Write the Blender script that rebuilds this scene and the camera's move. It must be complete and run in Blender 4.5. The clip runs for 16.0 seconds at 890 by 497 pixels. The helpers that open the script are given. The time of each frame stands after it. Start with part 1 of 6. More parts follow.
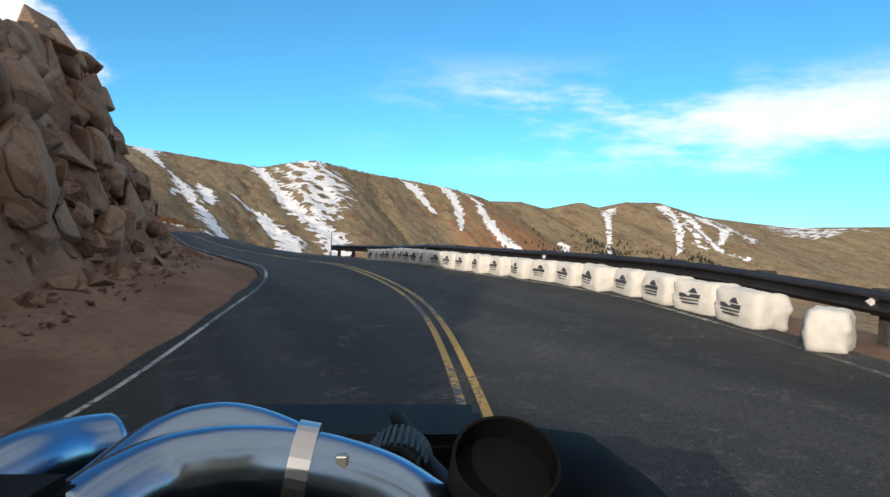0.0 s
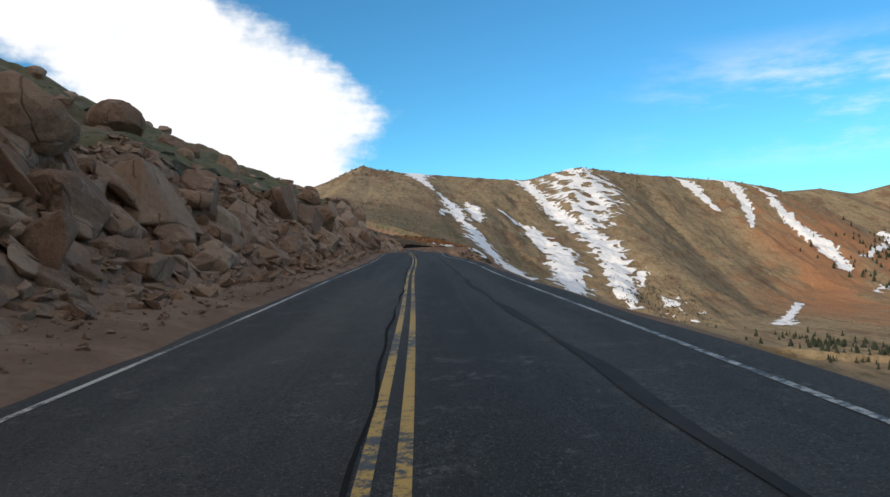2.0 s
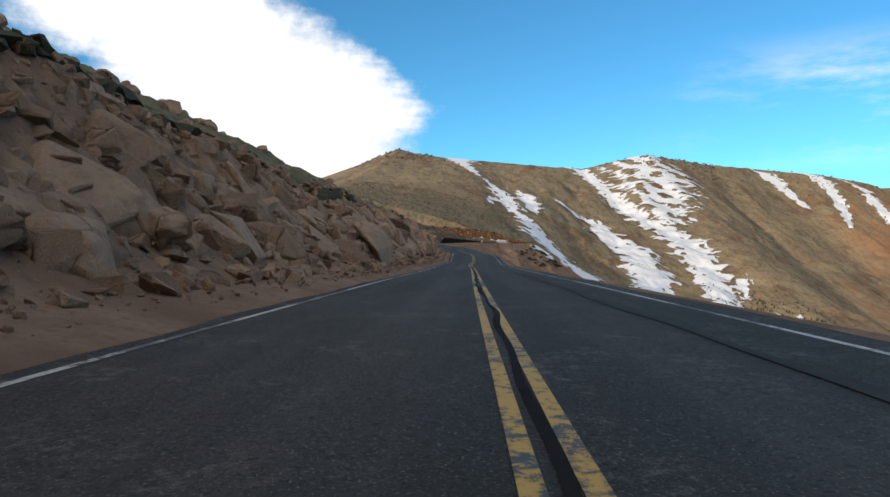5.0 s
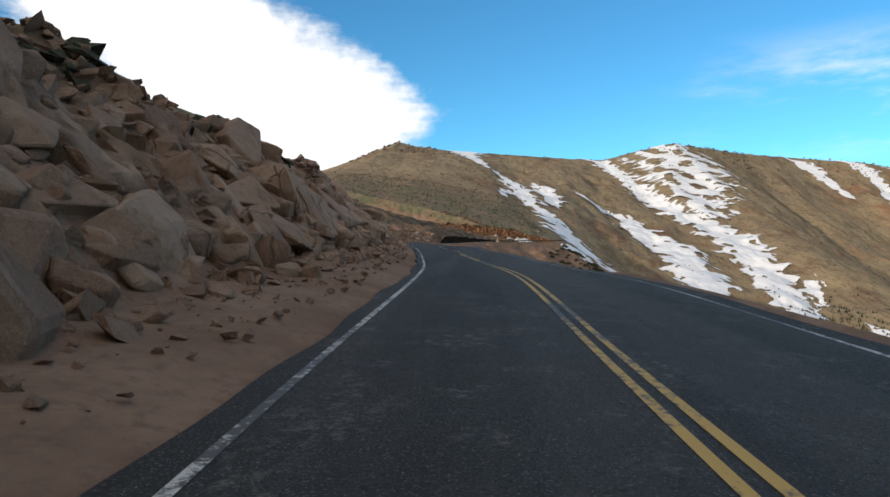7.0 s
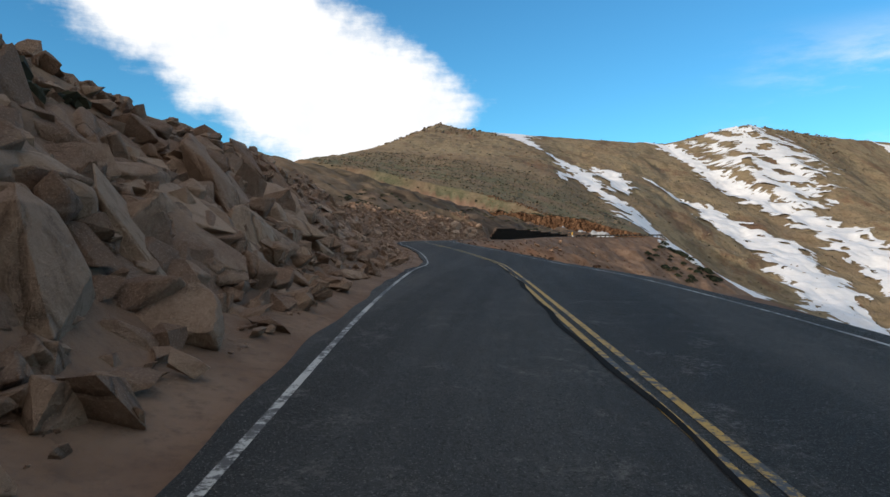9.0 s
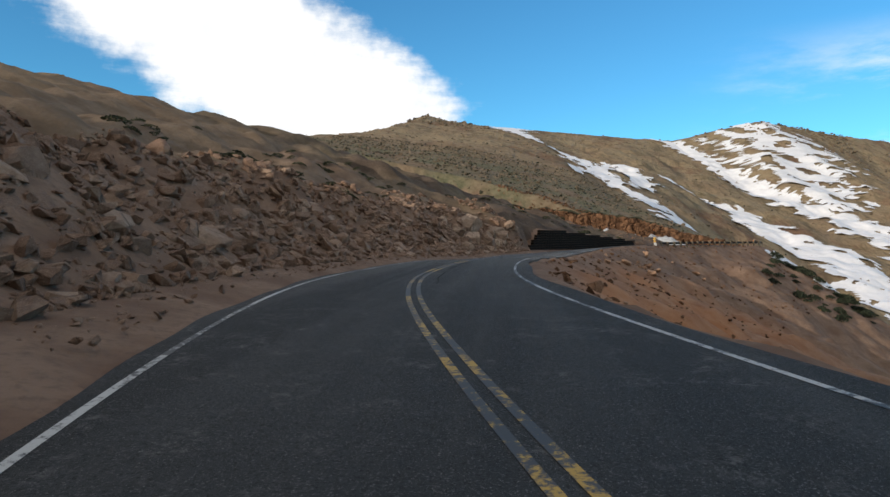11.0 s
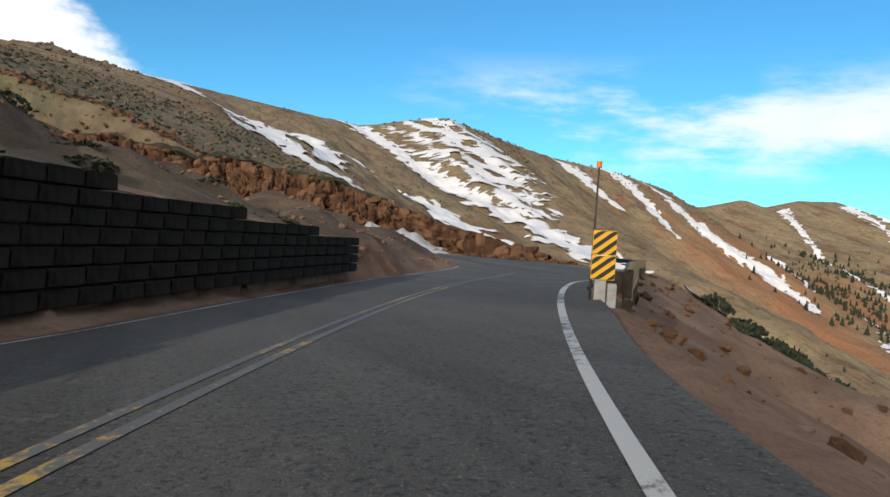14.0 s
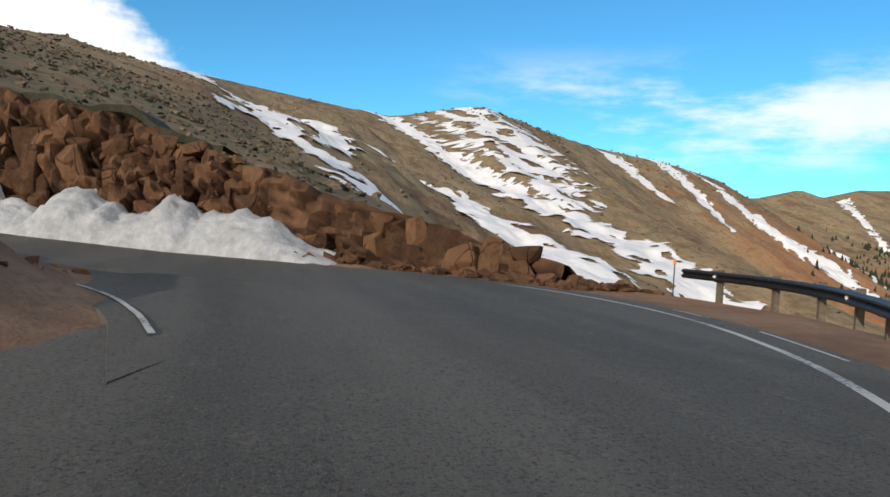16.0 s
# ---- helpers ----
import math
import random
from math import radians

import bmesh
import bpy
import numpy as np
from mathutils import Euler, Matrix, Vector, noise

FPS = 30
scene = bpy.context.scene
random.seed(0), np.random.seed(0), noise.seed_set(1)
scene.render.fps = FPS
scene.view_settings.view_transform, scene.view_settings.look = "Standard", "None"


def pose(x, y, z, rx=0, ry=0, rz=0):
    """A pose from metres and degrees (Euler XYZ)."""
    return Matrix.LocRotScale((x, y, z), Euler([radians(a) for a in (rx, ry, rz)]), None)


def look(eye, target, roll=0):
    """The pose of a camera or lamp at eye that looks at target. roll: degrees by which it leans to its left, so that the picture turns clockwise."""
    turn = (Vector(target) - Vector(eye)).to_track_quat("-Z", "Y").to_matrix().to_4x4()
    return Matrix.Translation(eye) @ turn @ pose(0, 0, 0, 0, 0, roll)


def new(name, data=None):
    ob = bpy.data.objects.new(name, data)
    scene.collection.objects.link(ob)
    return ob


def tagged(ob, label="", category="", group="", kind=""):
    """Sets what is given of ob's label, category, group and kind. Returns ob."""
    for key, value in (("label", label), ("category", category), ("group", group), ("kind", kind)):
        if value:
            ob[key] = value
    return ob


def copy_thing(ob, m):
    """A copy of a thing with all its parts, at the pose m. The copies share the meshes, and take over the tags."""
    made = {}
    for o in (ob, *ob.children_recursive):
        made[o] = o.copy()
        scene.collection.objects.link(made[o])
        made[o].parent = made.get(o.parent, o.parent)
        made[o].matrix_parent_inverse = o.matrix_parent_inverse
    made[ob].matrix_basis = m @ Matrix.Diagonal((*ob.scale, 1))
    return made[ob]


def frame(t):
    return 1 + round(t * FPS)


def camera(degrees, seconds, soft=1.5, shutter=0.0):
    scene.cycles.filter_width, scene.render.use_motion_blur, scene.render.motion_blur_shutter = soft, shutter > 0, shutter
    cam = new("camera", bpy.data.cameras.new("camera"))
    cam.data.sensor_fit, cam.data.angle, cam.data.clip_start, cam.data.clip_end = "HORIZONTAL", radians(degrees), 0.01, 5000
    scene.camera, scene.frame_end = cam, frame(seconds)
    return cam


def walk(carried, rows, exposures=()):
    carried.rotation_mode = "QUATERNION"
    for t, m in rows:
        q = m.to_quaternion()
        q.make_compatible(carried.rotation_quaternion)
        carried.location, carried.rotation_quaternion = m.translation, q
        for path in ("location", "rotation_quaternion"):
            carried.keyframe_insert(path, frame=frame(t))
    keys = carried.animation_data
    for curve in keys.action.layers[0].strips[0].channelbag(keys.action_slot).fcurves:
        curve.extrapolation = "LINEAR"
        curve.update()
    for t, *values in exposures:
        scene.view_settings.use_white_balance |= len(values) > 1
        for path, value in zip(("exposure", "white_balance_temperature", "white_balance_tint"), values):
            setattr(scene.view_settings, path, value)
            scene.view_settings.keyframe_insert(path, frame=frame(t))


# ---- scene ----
# ---- camera ----
cam = camera(65.0, 16.0, soft=1.5, shutter=0.0)
walk(cam, [
    (0.0, pose(-0.00, -0.00, 0.01, 89.55, -3.26, -113.25)),
    (0.5, pose(10.07, -3.26, -0.07, 89.80, -1.62, -103.94)),
    (1.0, pose(23.57, -5.36, -0.16, 90.13, 0.02, -96.31)),
    (1.5, pose(36.10, -6.24, -0.21, 90.10, 0.93, -93.75)),
    (2.0, pose(47.90, -6.83, -0.20, 89.99, 1.05, -91.50)),
    (2.5, pose(62.90, -6.62, -0.09, 89.91, 0.81, -89.79)),
    (3.0, pose(82.16, -6.15, 0.13, 89.74, 0.08, -88.90)),
    (3.5, pose(101.50, -5.36, 0.34, 89.62, -0.35, -88.54)),
    (4.0, pose(120.52, -4.56, 0.44, 89.66, -0.34, -88.42)),
    (6.5, pose(218.90, -3.97, -0.94, 89.69, 0.26, -87.63)),
    (7.0, pose(238.20, -3.71, -0.71, 89.89, 0.95, -87.50)),
    (7.5, pose(256.77, -3.03, -0.45, 89.89, 1.30, -86.39)),
    (8.0, pose(273.11, -1.92, -0.13, 89.87, 1.31, -85.24)),
    (8.5, pose(289.05, -0.55, 0.25, 89.29, 0.43, -84.53)),
    (9.0, pose(304.39, 0.89, 0.59, 89.19, 0.54, -83.94)),
    (11.5, pose(379.17, 9.73, 1.28, 89.63, -0.35, -86.41)),
    (12.0, pose(393.29, 9.32, 1.27, 89.70, -1.26, -91.16)),
    (12.5, pose(407.90, 7.35, 1.26, 89.52, -2.04, -95.57)),
    (13.0, pose(421.94, 4.72, 1.27, 89.29, -2.19, -100.12)),
    (13.5, pose(437.66, -0.05, 1.33, 89.40, -2.79, -105.26)),
    (14.0, pose(449.33, -4.78, 1.43, 89.46, -4.24, -111.42)),
    (14.5, pose(459.45, -10.05, 1.55, 89.97, -5.27, -116.87)),
    (15.0, pose(466.02, -14.94, 1.65, 90.30, -5.45, -121.10)),
    (15.5, pose(471.81, -18.89, 1.73, 90.02, -4.90, -118.79)),
    (16.0, pose(476.62, -21.45, 1.77, 88.90, -3.64, -107.90)),
], exposures=[(0.0, 0.15), (0.5, 0.35), (1.0, 0.12), (1.5, 0.0), (4.0, 0.05), (6.5, 0.0), (8.0, 0.18), (9.0, 0.0), (12.0, 0.05), (13.0, 0.2), (14.0, 0.05), (16.0, 0.05)])

# ---- world, sun ----
SUN_AZ, SUN_EL = 131.0, 14.5      # degrees, anticlockwise from +x
world = bpy.data.worlds.new("sky")
scene.world = world
world.use_nodes = True


def node_maths(tree):
    """Small helpers for node trees: maths, ramps and mixing."""
    def link(v, sock):
        if isinstance(v, (int, float)):
            sock.default_value = v
        elif isinstance(v, tuple):
            sock.default_value = v
        else:
            tree.links.new(v, sock)

    def m(op, a, b=0.0, c=0.0, clamp=False):
        n = tree.nodes.new("ShaderNodeMath")
        n.operation, n.use_clamp = op, clamp
        for v, s in zip((a, b, c), n.inputs):
            link(v, s)
        return n.outputs[0]

    def ramp(v, lo, hi, a=0.0, b=1.0):
        n = tree.nodes.new("ShaderNodeMapRange")
        n.interpolation_type = "SMOOTHSTEP"
        for v_, s in zip((v, lo, hi, a, b), n.inputs):
            link(v_, s)
        return n.outputs[0]

    def mix(f, a, b, kind="MIX"):
        n = tree.nodes.new("ShaderNodeMix")
        n.data_type, n.blend_type = "RGBA", kind
        link(f, n.inputs[0]), link(a, n.inputs[6]), link(b, n.inputs[7])
        return n.outputs[2]

    def noise_of(vec, scale, detail=4.0, rough=0.55, kind="FBM"):
        n = tree.nodes.new("ShaderNodeTexNoise")
        n.inputs["Scale"].default_value, n.inputs["Detail"].default_value, n.inputs["Roughness"].default_value = scale, detail, rough
        if vec is not None:
            tree.links.new(vec, n.inputs["Vector"])
        return n.outputs["Fac"]

    def stretch(vec, x, y, z):
        n = tree.nodes.new("ShaderNodeMapping")
        n.inputs["Scale"].default_value = (x, y, z)
        tree.links.new(vec, n.inputs["Vector"])
        return n.outputs[0]
    return m, ramp, mix, noise_of, stretch, link


def build_sky():
    tree = world.node_tree
    tree.nodes.clear()
    m, ramp, mix, noise_of, stretch, link = node_maths(tree)
    out = tree.nodes.new("ShaderNodeOutputWorld")
    back = tree.nodes.new("ShaderNodeBackground")
    sky = tree.nodes.new("ShaderNodeTexSky")
    sky.sky_type, sky.sun_disc = "NISHITA", False
    sky.sun_elevation, sky.sun_rotation = radians(SUN_EL), radians(90.0 - SUN_AZ)
    sky.altitude, sky.air_density, sky.dust_density, sky.ozone_density = 3500.0, 1.3, 0.6, 1.0
    coord = tree.nodes.new("ShaderNodeTexCoord").outputs["Generated"]
    split = tree.nodes.new("ShaderNodeSeparateXYZ")
    tree.links.new(coord, split.inputs[0])
    x, y, z = split.outputs
    az = m("MULTIPLY", m("ARCTAN2", y, x), 57.2958)
    el = m("MULTIPLY", m("ARCSINE", z), 57.2958)
    comb = tree.nodes.new("ShaderNodeCombineXYZ")
    link(az, comb.inputs[0]), link(el, comb.inputs[1])
    el_c = m("ADD", el, 1.35)
    # the long bank of cloud that lies over the hill
    u = m("ADD", m("MULTIPLY", az, 0.843), m("MULTIPLY", el_c, 0.538))
    v = m("ADD", m("MULTIPLY", az, -0.538), m("MULTIPLY", el_c, 0.843))
    n1 = m("SUBTRACT", noise_of(comb.outputs[0], 0.16, 7.0, 0.6), 0.5)
    n2 = m("SUBTRACT", noise_of(stretch(comb.outputs[0], 0.25, 0.9, 1.0), 1.0, 5.0, 0.6), 0.5)
    dv = m("SUBTRACT", 7.0, m("ABSOLUTE", m("SUBTRACT", v, 2.7)))
    du = m("SUBTRACT", u, 8.4)
    edge = m("ADD", m("MINIMUM", dv, du), m("ADD", m("MULTIPLY", n1, 6.0), m("MULTIPLY", n2, 2.5)))
    bank = ramp(edge, -0.3, 2.2)
    # thin streaks of high cloud lower down
    n3 = noise_of(stretch(comb.outputs[0], 0.045, 0.16, 1.0), 1.0, 8.0, 0.62)
    low = m("MULTIPLY", ramp(el, 5.0, 8.5), ramp(el, 16.0, 11.0))
    side = ramp(az, -12.0, -32.0)
    wisp = m("MULTIPLY", m("MULTIPLY", ramp(n3, 0.44, 0.62), low), side)
    wisp = m("MULTIPLY", wisp, 0.8)
    # unseen broken cloud overhead and behind, added as neutral fill light
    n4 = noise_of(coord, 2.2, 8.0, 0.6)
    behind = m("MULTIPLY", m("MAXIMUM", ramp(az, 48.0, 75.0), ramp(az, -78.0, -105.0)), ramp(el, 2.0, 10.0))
    fill_cloud = m("MULTIPLY", ramp(n4, 0.34, 0.5), m("MAXIMUM", ramp(el, 40.0, 55.0), behind))
    cloud = m("MAXIMUM", bank, wisp, clamp=True)
    body = mix(ramp(n1, -0.25, 0.2), CLOUD_LO, CLOUD_HI)
    tinted = mix(1.0, sky.outputs[0], SKY_TINT, "MULTIPLY")
    col = mix(cloud, mix(fill_cloud, tinted, CLOUD_FILL), body)
    tree.links.new(col, back.inputs[0])
    back.inputs[1].default_value = SKY_STRENGTH
    tree.links.new(back.outputs[0], out.inputs[0])


SKY_STRENGTH = 0.12
SKY_TINT = (0.43, 1.10, 1.46, 1.0)
CLOUD_LO, CLOUD_HI, CLOUD_FILL = (8.0, 8.2, 8.6, 1.0), (9.5, 9.4, 9.2, 1.0), (5.0, 4.75, 4.5, 1.0)
build_sky()
sun = new("sun", bpy.data.lights.new("sun", "SUN"))
sun.data.energy, sun.data.angle, sun.data.color = 3.1, radians(0.6), (1.0, 0.86, 0.7)
sun_way = Vector((math.cos(radians(SUN_AZ)) * math.cos(radians(SUN_EL)), math.sin(radians(SUN_AZ)) * math.cos(radians(SUN_EL)), math.sin(radians(SUN_EL))))
sun.matrix_world = look(sun_way * 300.0, (0, 0, 0))


# ---- materials ----
def material(name, rough=0.9, metal=0.0, spec=0.3):
    mat = bpy.data.materials.new(name)
    mat.use_nodes = True
    tree = mat.node_tree
    bsdf = tree.nodes["Principled BSDF"]
    bsdf.inputs["Roughness"].default_value, bsdf.inputs["Metallic"].default_value = rough, metal
    bsdf.inputs["Specular IOR Level"].default_value = spec
    return mat, tree, bsdf


def place_vec(tree, object_space=False):
    n = tree.nodes.new("ShaderNodeTexCoord" if object_space else "ShaderNodeNewGeometry")
    return n.outputs["Object" if object_space else "Position"]


def bump(tree, bsdf, height, strength, dist):
    n = tree.nodes.new("ShaderNodeBump")
    n.inputs["Strength"].default_value, n.inputs["Distance"].default_value = strength, dist
    tree.links.new(height, n.inputs["Height"])
    tree.links.new(n.outputs[0], bsdf.inputs["Normal"])


def attribute(tree, name):
    n = tree.nodes.new("ShaderNodeAttribute")
    n.attribute_name = name
    return n.outputs["Fac"]


def make_ground():
    mat, tree, bsdf = material("ground_soil", 0.95, spec=0.1)
    m, ramp, mix, noise_of, stretch, link = node_maths(tree)
    pos = place_vec(tree)
    fine, mid, big = noise_of(pos, 6.0, 8.0, 0.7), noise_of(pos, 0.5, 6.0, 0.6), noise_of(pos, 0.03, 6.0, 0.6)
    dirt = mix(ramp(mid, 0.3, 0.7), (0.175, 0.112, 0.08, 1), (0.285, 0.198, 0.145, 1))
    dirt = mix(ramp(fine, 0.45, 0.75), dirt, (0.16, 0.11, 0.085, 1))
    turf = mix(ramp(mid, 0.35, 0.65), (0.098, 0.106, 0.066, 1), (0.172, 0.166, 0.11, 1))
    turf = mix(ramp(noise_of(pos, 1.6, 7.0, 0.75), 0.52, 0.66), turf, (0.055, 0.058, 0.035, 1))
    far = mix(ramp(big, 0.35, 0.68), (0.335, 0.265, 0.165, 1), (0.285, 0.21, 0.135, 1))
    far = mix(ramp(noise_of(pos, 0.15, 8.0, 0.7), 0.48, 0.72), far, (0.13, 0.105, 0.06, 1))
    far = mix(ramp(noise_of(stretch(pos, 0.012, 0.03, 0.03), 1.0, 9.0, 0.72), 0.52, 0.64), far, (0.20, 0.125, 0.08, 1))
    far = mix(m("MULTIPLY", ramp(noise_of(pos, 0.6, 6.0, 0.8), 0.55, 0.7), 0.55), far, (0.085, 0.075, 0.05, 1))
    far = mix(m("MULTIPLY", ramp(noise_of(stretch(pos, 0.02, 0.08, 0.05), 1.0, 8.0, 0.7), 0.5, 0.62), 0.6), far, (0.13, 0.108, 0.072, 1))
    red = mix(ramp(mid, 0.3, 0.7), (0.34, 0.15, 0.07, 1), (0.42, 0.23, 0.13, 1))
    col = mix(attribute(tree, "turf"), dirt, turf)
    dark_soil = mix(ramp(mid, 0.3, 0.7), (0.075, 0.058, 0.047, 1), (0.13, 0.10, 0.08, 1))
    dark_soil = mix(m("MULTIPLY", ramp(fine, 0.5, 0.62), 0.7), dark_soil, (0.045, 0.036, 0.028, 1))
    # this mask only swaps in a darker ground colour round wall and mound
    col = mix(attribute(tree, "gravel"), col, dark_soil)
    col = mix(attribute(tree, "far"), col, far)
    col = mix(attribute(tree, "red"), col, red)
    tree.links.new(col, bsdf.inputs["Base Color"])
    bump(tree, bsdf, m("ADD", fine, m("MULTIPLY", mid, 2.0)), 0.7, 0.12)
    # broad relief of ribs and hollows on the far slopes
    n = tree.nodes.new("ShaderNodeBump")
    n.inputs["Distance"].default_value = 6.0
    tree.links.new(m("MULTIPLY", attribute(tree, "far"), 0.75), n.inputs["Strength"])
    tree.links.new(noise_of(stretch(pos, 0.03, 0.075, 0.05), 1.0, 9.0, 0.65), n.inputs["Height"])
    small = [q for q in tree.nodes if q.bl_idname == "ShaderNodeBump" and q != n][0]
    tree.links.new(n.outputs[0], small.inputs["Normal"])
    return mat


def crack_lines(tree, vec, scale, width):
    """Thin lines where stone has split."""
    n = tree.nodes.new("ShaderNodeTexVoronoi")
    n.feature = "DISTANCE_TO_EDGE"
    n.inputs["Scale"].default_value = scale
    tree.links.new(vec, n.inputs["Vector"])
    r = tree.nodes.new("ShaderNodeMapRange")
    tree.links.new(n.outputs["Distance"], r.inputs[0])
    r.inputs[1].default_value, r.inputs[2].default_value, r.inputs[3].default_value, r.inputs[4].default_value = 0.0, width, 1.0, 0.0
    return r.outputs[0]


def warped(tree, vec, scale, amount):
    n = tree.nodes.new("ShaderNodeTexNoise")
    n.inputs["Scale"].default_value, n.inputs["Detail"].default_value = scale, 4.0
    tree.links.new(vec, n.inputs["Vector"])
    k = tree.nodes.new("ShaderNodeVectorMath")
    k.operation = "MULTIPLY_ADD"
    tree.links.new(n.outputs["Color"], k.inputs[0])
    k.inputs[1].default_value = (amount, amount, amount)
    tree.links.new(vec, k.inputs[2])
    return k.outputs[0]


def make_rock(name, a, b, dark):
    mat, tree, bsdf = material(name, 0.88, spec=0.2)
    m, ramp, mix, noise_of, stretch, link = node_maths(tree)
    pos = place_vec(tree)
    info = tree.nodes.new("ShaderNodeObjectInfo").outputs["Random"]
    isle = tree.nodes.new("ShaderNodeNewGeometry").outputs["Random Per Island"]
    big, mid, fine = noise_of(pos, 0.6, 5.0, 0.6), noise_of(pos, 4.0, 9.0, 0.72), noise_of(pos, 40.0, 5.0, 0.75)
    own = m("ADD", m("MULTIPLY", m("SUBTRACT", info, 0.5), 0.7), m("MULTIPLY", m("SUBTRACT", isle, 0.5), 0.5))
    col = mix(ramp(m("ADD", big, own), 0.15, 0.85), a, b)
    pale = (b[0] * 1.12, b[1] * 1.18, b[2] * 1.2, 1)
    col = mix(m("MULTIPLY", ramp(noise_of(pos, 1.1, 6.0, 0.65), 0.5, 0.68), 0.5), col, pale)
    col = mix(m("MULTIPLY", ramp(mid, 0.5, 0.7), 0.45), col, dark)
    col = mix(m("MULTIPLY", ramp(noise_of(stretch(pos, 1.0, 1.0, 0.35), 2.2, 6.0, 0.7), 0.54, 0.68), 0.4), col, (dark[0] * 0.8, dark[1] * 0.72, dark[2] * 0.65, 1))
    split = crack_lines(tree, warped(tree, stretch(pos, 1.0, 1.0, 0.6), 0.9, 0.9), 0.5, 0.022)
    split = m("MULTIPLY", split, ramp(big, 0.42, 0.52))
    col = mix(m("MULTIPLY", split, 0.5), col, (dark[0] * 0.3, dark[1] * 0.3, dark[2] * 0.3, 1))
    col = mix(m("MULTIPLY", ramp(fine, 0.5, 0.66), 0.4), col, (b[0] * 1.25, b[1] * 1.25, b[2] * 1.25, 1))
    tree.links.new(col, bsdf.inputs["Base Color"])
    bump(tree, bsdf, m("SUBTRACT", m("ADD", m("MULTIPLY", mid, 2.0), m("MULTIPLY", fine, 0.4)), m("MULTIPLY", split, 1.0)), 0.9, 0.11)
    return mat


def make_asphalt():
    mat, tree, bsdf = material("asphalt", 0.79, spec=0.28)
    m, ramp, mix, noise_of, stretch, link = node_maths(tree)
    pos = place_vec(tree)
    big, mid, fine = noise_of(stretch(pos, 0.06, 0.5, 1.0), 1.0, 5.0, 0.6), noise_of(pos, 1.6, 6.0, 0.6), noise_of(pos, 55.0, 4.0, 0.75)
    sep = tree.nodes.new("ShaderNodeSeparateXYZ")
    tree.links.new(pos, sep.inputs[0])
    upper = ramp(sep.outputs[0], 372.0, 402.0)
    # newer dark paving below, older and greyer paving above, both polished in long bands
    new_ = mix(ramp(big, 0.3, 0.7), (0.030, 0.032, 0.0325, 1), (0.056, 0.058, 0.058, 1))
    old_ = mix(ramp(big, 0.3, 0.7), (0.078, 0.078, 0.075, 1), (0.128, 0.126, 0.119, 1))
    col = mix(upper, new_, old_)
    lanes = noise_of(stretch(pos, 0.015, 0.9, 1.0), 1.0, 5.0, 0.55)
    along = ramp(sep.outputs[0], 470.0, 440.0)
    col = mix(m("MULTIPLY", m("MULTIPLY", ramp(lanes, 0.47, 0.64), along), 0.6), col, (0.017, 0.018, 0.018, 1))
    col = mix(m("MULTIPLY", m("MULTIPLY", ramp(lanes, 0.47, 0.36), along), 0.3), col, (0.095, 0.094, 0.09, 1))
    # scuffs where the surface has lost its fines
    scuff = m("MULTIPLY", ramp(mid, 0.5, 0.66), ramp(noise_of(pos, 9.0, 8.0, 0.8), 0.48, 0.6))
    col = mix(m("MULTIPLY", scuff, 0.7), col, (0.16, 0.155, 0.145, 1))
    pits = noise_of(pos, 24.0, 6.0, 0.78)
    col = mix(m("MULTIPLY", ramp(pits, 0.5, 0.38), 0.7), col, (0.010, 0.010, 0.010, 1))
    stones = ramp(fine, 0.56, 0.66)
    col = mix(m("MULTIPLY", stones, 0.75), col, (0.24, 0.235, 0.22, 1))
    tree.links.new(col, bsdf.inputs["Base Color"])
    bump(tree, bsdf, m("ADD", fine, m("MULTIPLY", pits, 1.5)), 0.9, 0.02)
    return mat


def make_paint(name, rgb, wear, far_wear):
    mat, tree, bsdf = material(name, 0.6, spec=0.4)
    m, ramp, mix, noise_of, stretch, link = node_maths(tree)
    pos = place_vec(tree)
    w = m("ADD", noise_of(pos, 9.0, 8.0, 0.75), m("MULTIPLY", m("SUBTRACT", noise_of(pos, 0.35, 3.0), 0.5), 0.8))
    sep = tree.nodes.new("ShaderNodeSeparateXYZ")
    tree.links.new(pos, sep.inputs[0])
    w = m("ADD", w, ramp(sep.outputs[0], far_wear[0], far_wear[1], 0.0, far_wear[2]))
    bare = mix(ramp(sep.outputs[0], 372.0, 402.0), (0.05, 0.05, 0.05, 1), (0.105, 0.104, 0.099, 1))
    col = mix(ramp(w, wear - 0.06, wear + 0.06), (*rgb, 1), bare)
    tree.links.new(col, bsdf.inputs["Base Color"])
    return mat


def make_plain(name, rgb, rough=0.6, metal=0.0, spec=0.4, grain=12.0, spread=0.25, relief=0.0):
    mat, tree, bsdf = material(name, rough, metal, spec)
    m, ramp, mix, noise_of, stretch, link = node_maths(tree)
    pos = place_vec(tree, True)
    n = noise_of(pos, grain, 6.0, 0.65)
    n2 = noise_of(pos, grain * 0.15, 3.0, 0.6)
    lo, hi = tuple(c * (1 - spread) for c in rgb), tuple(min(1.0, c * (1 + spread)) for c in rgb)
    col = mix(ramp(m("ADD", m("MULTIPLY", n, 0.6), m("MULTIPLY", n2, 0.4)), 0.3, 0.7), (*lo, 1), (*hi, 1))
    tree.links.new(col, bsdf.inputs["Base Color"])
    if relief:
        bump(tree, bsdf, n, 0.6, relief)
    return mat


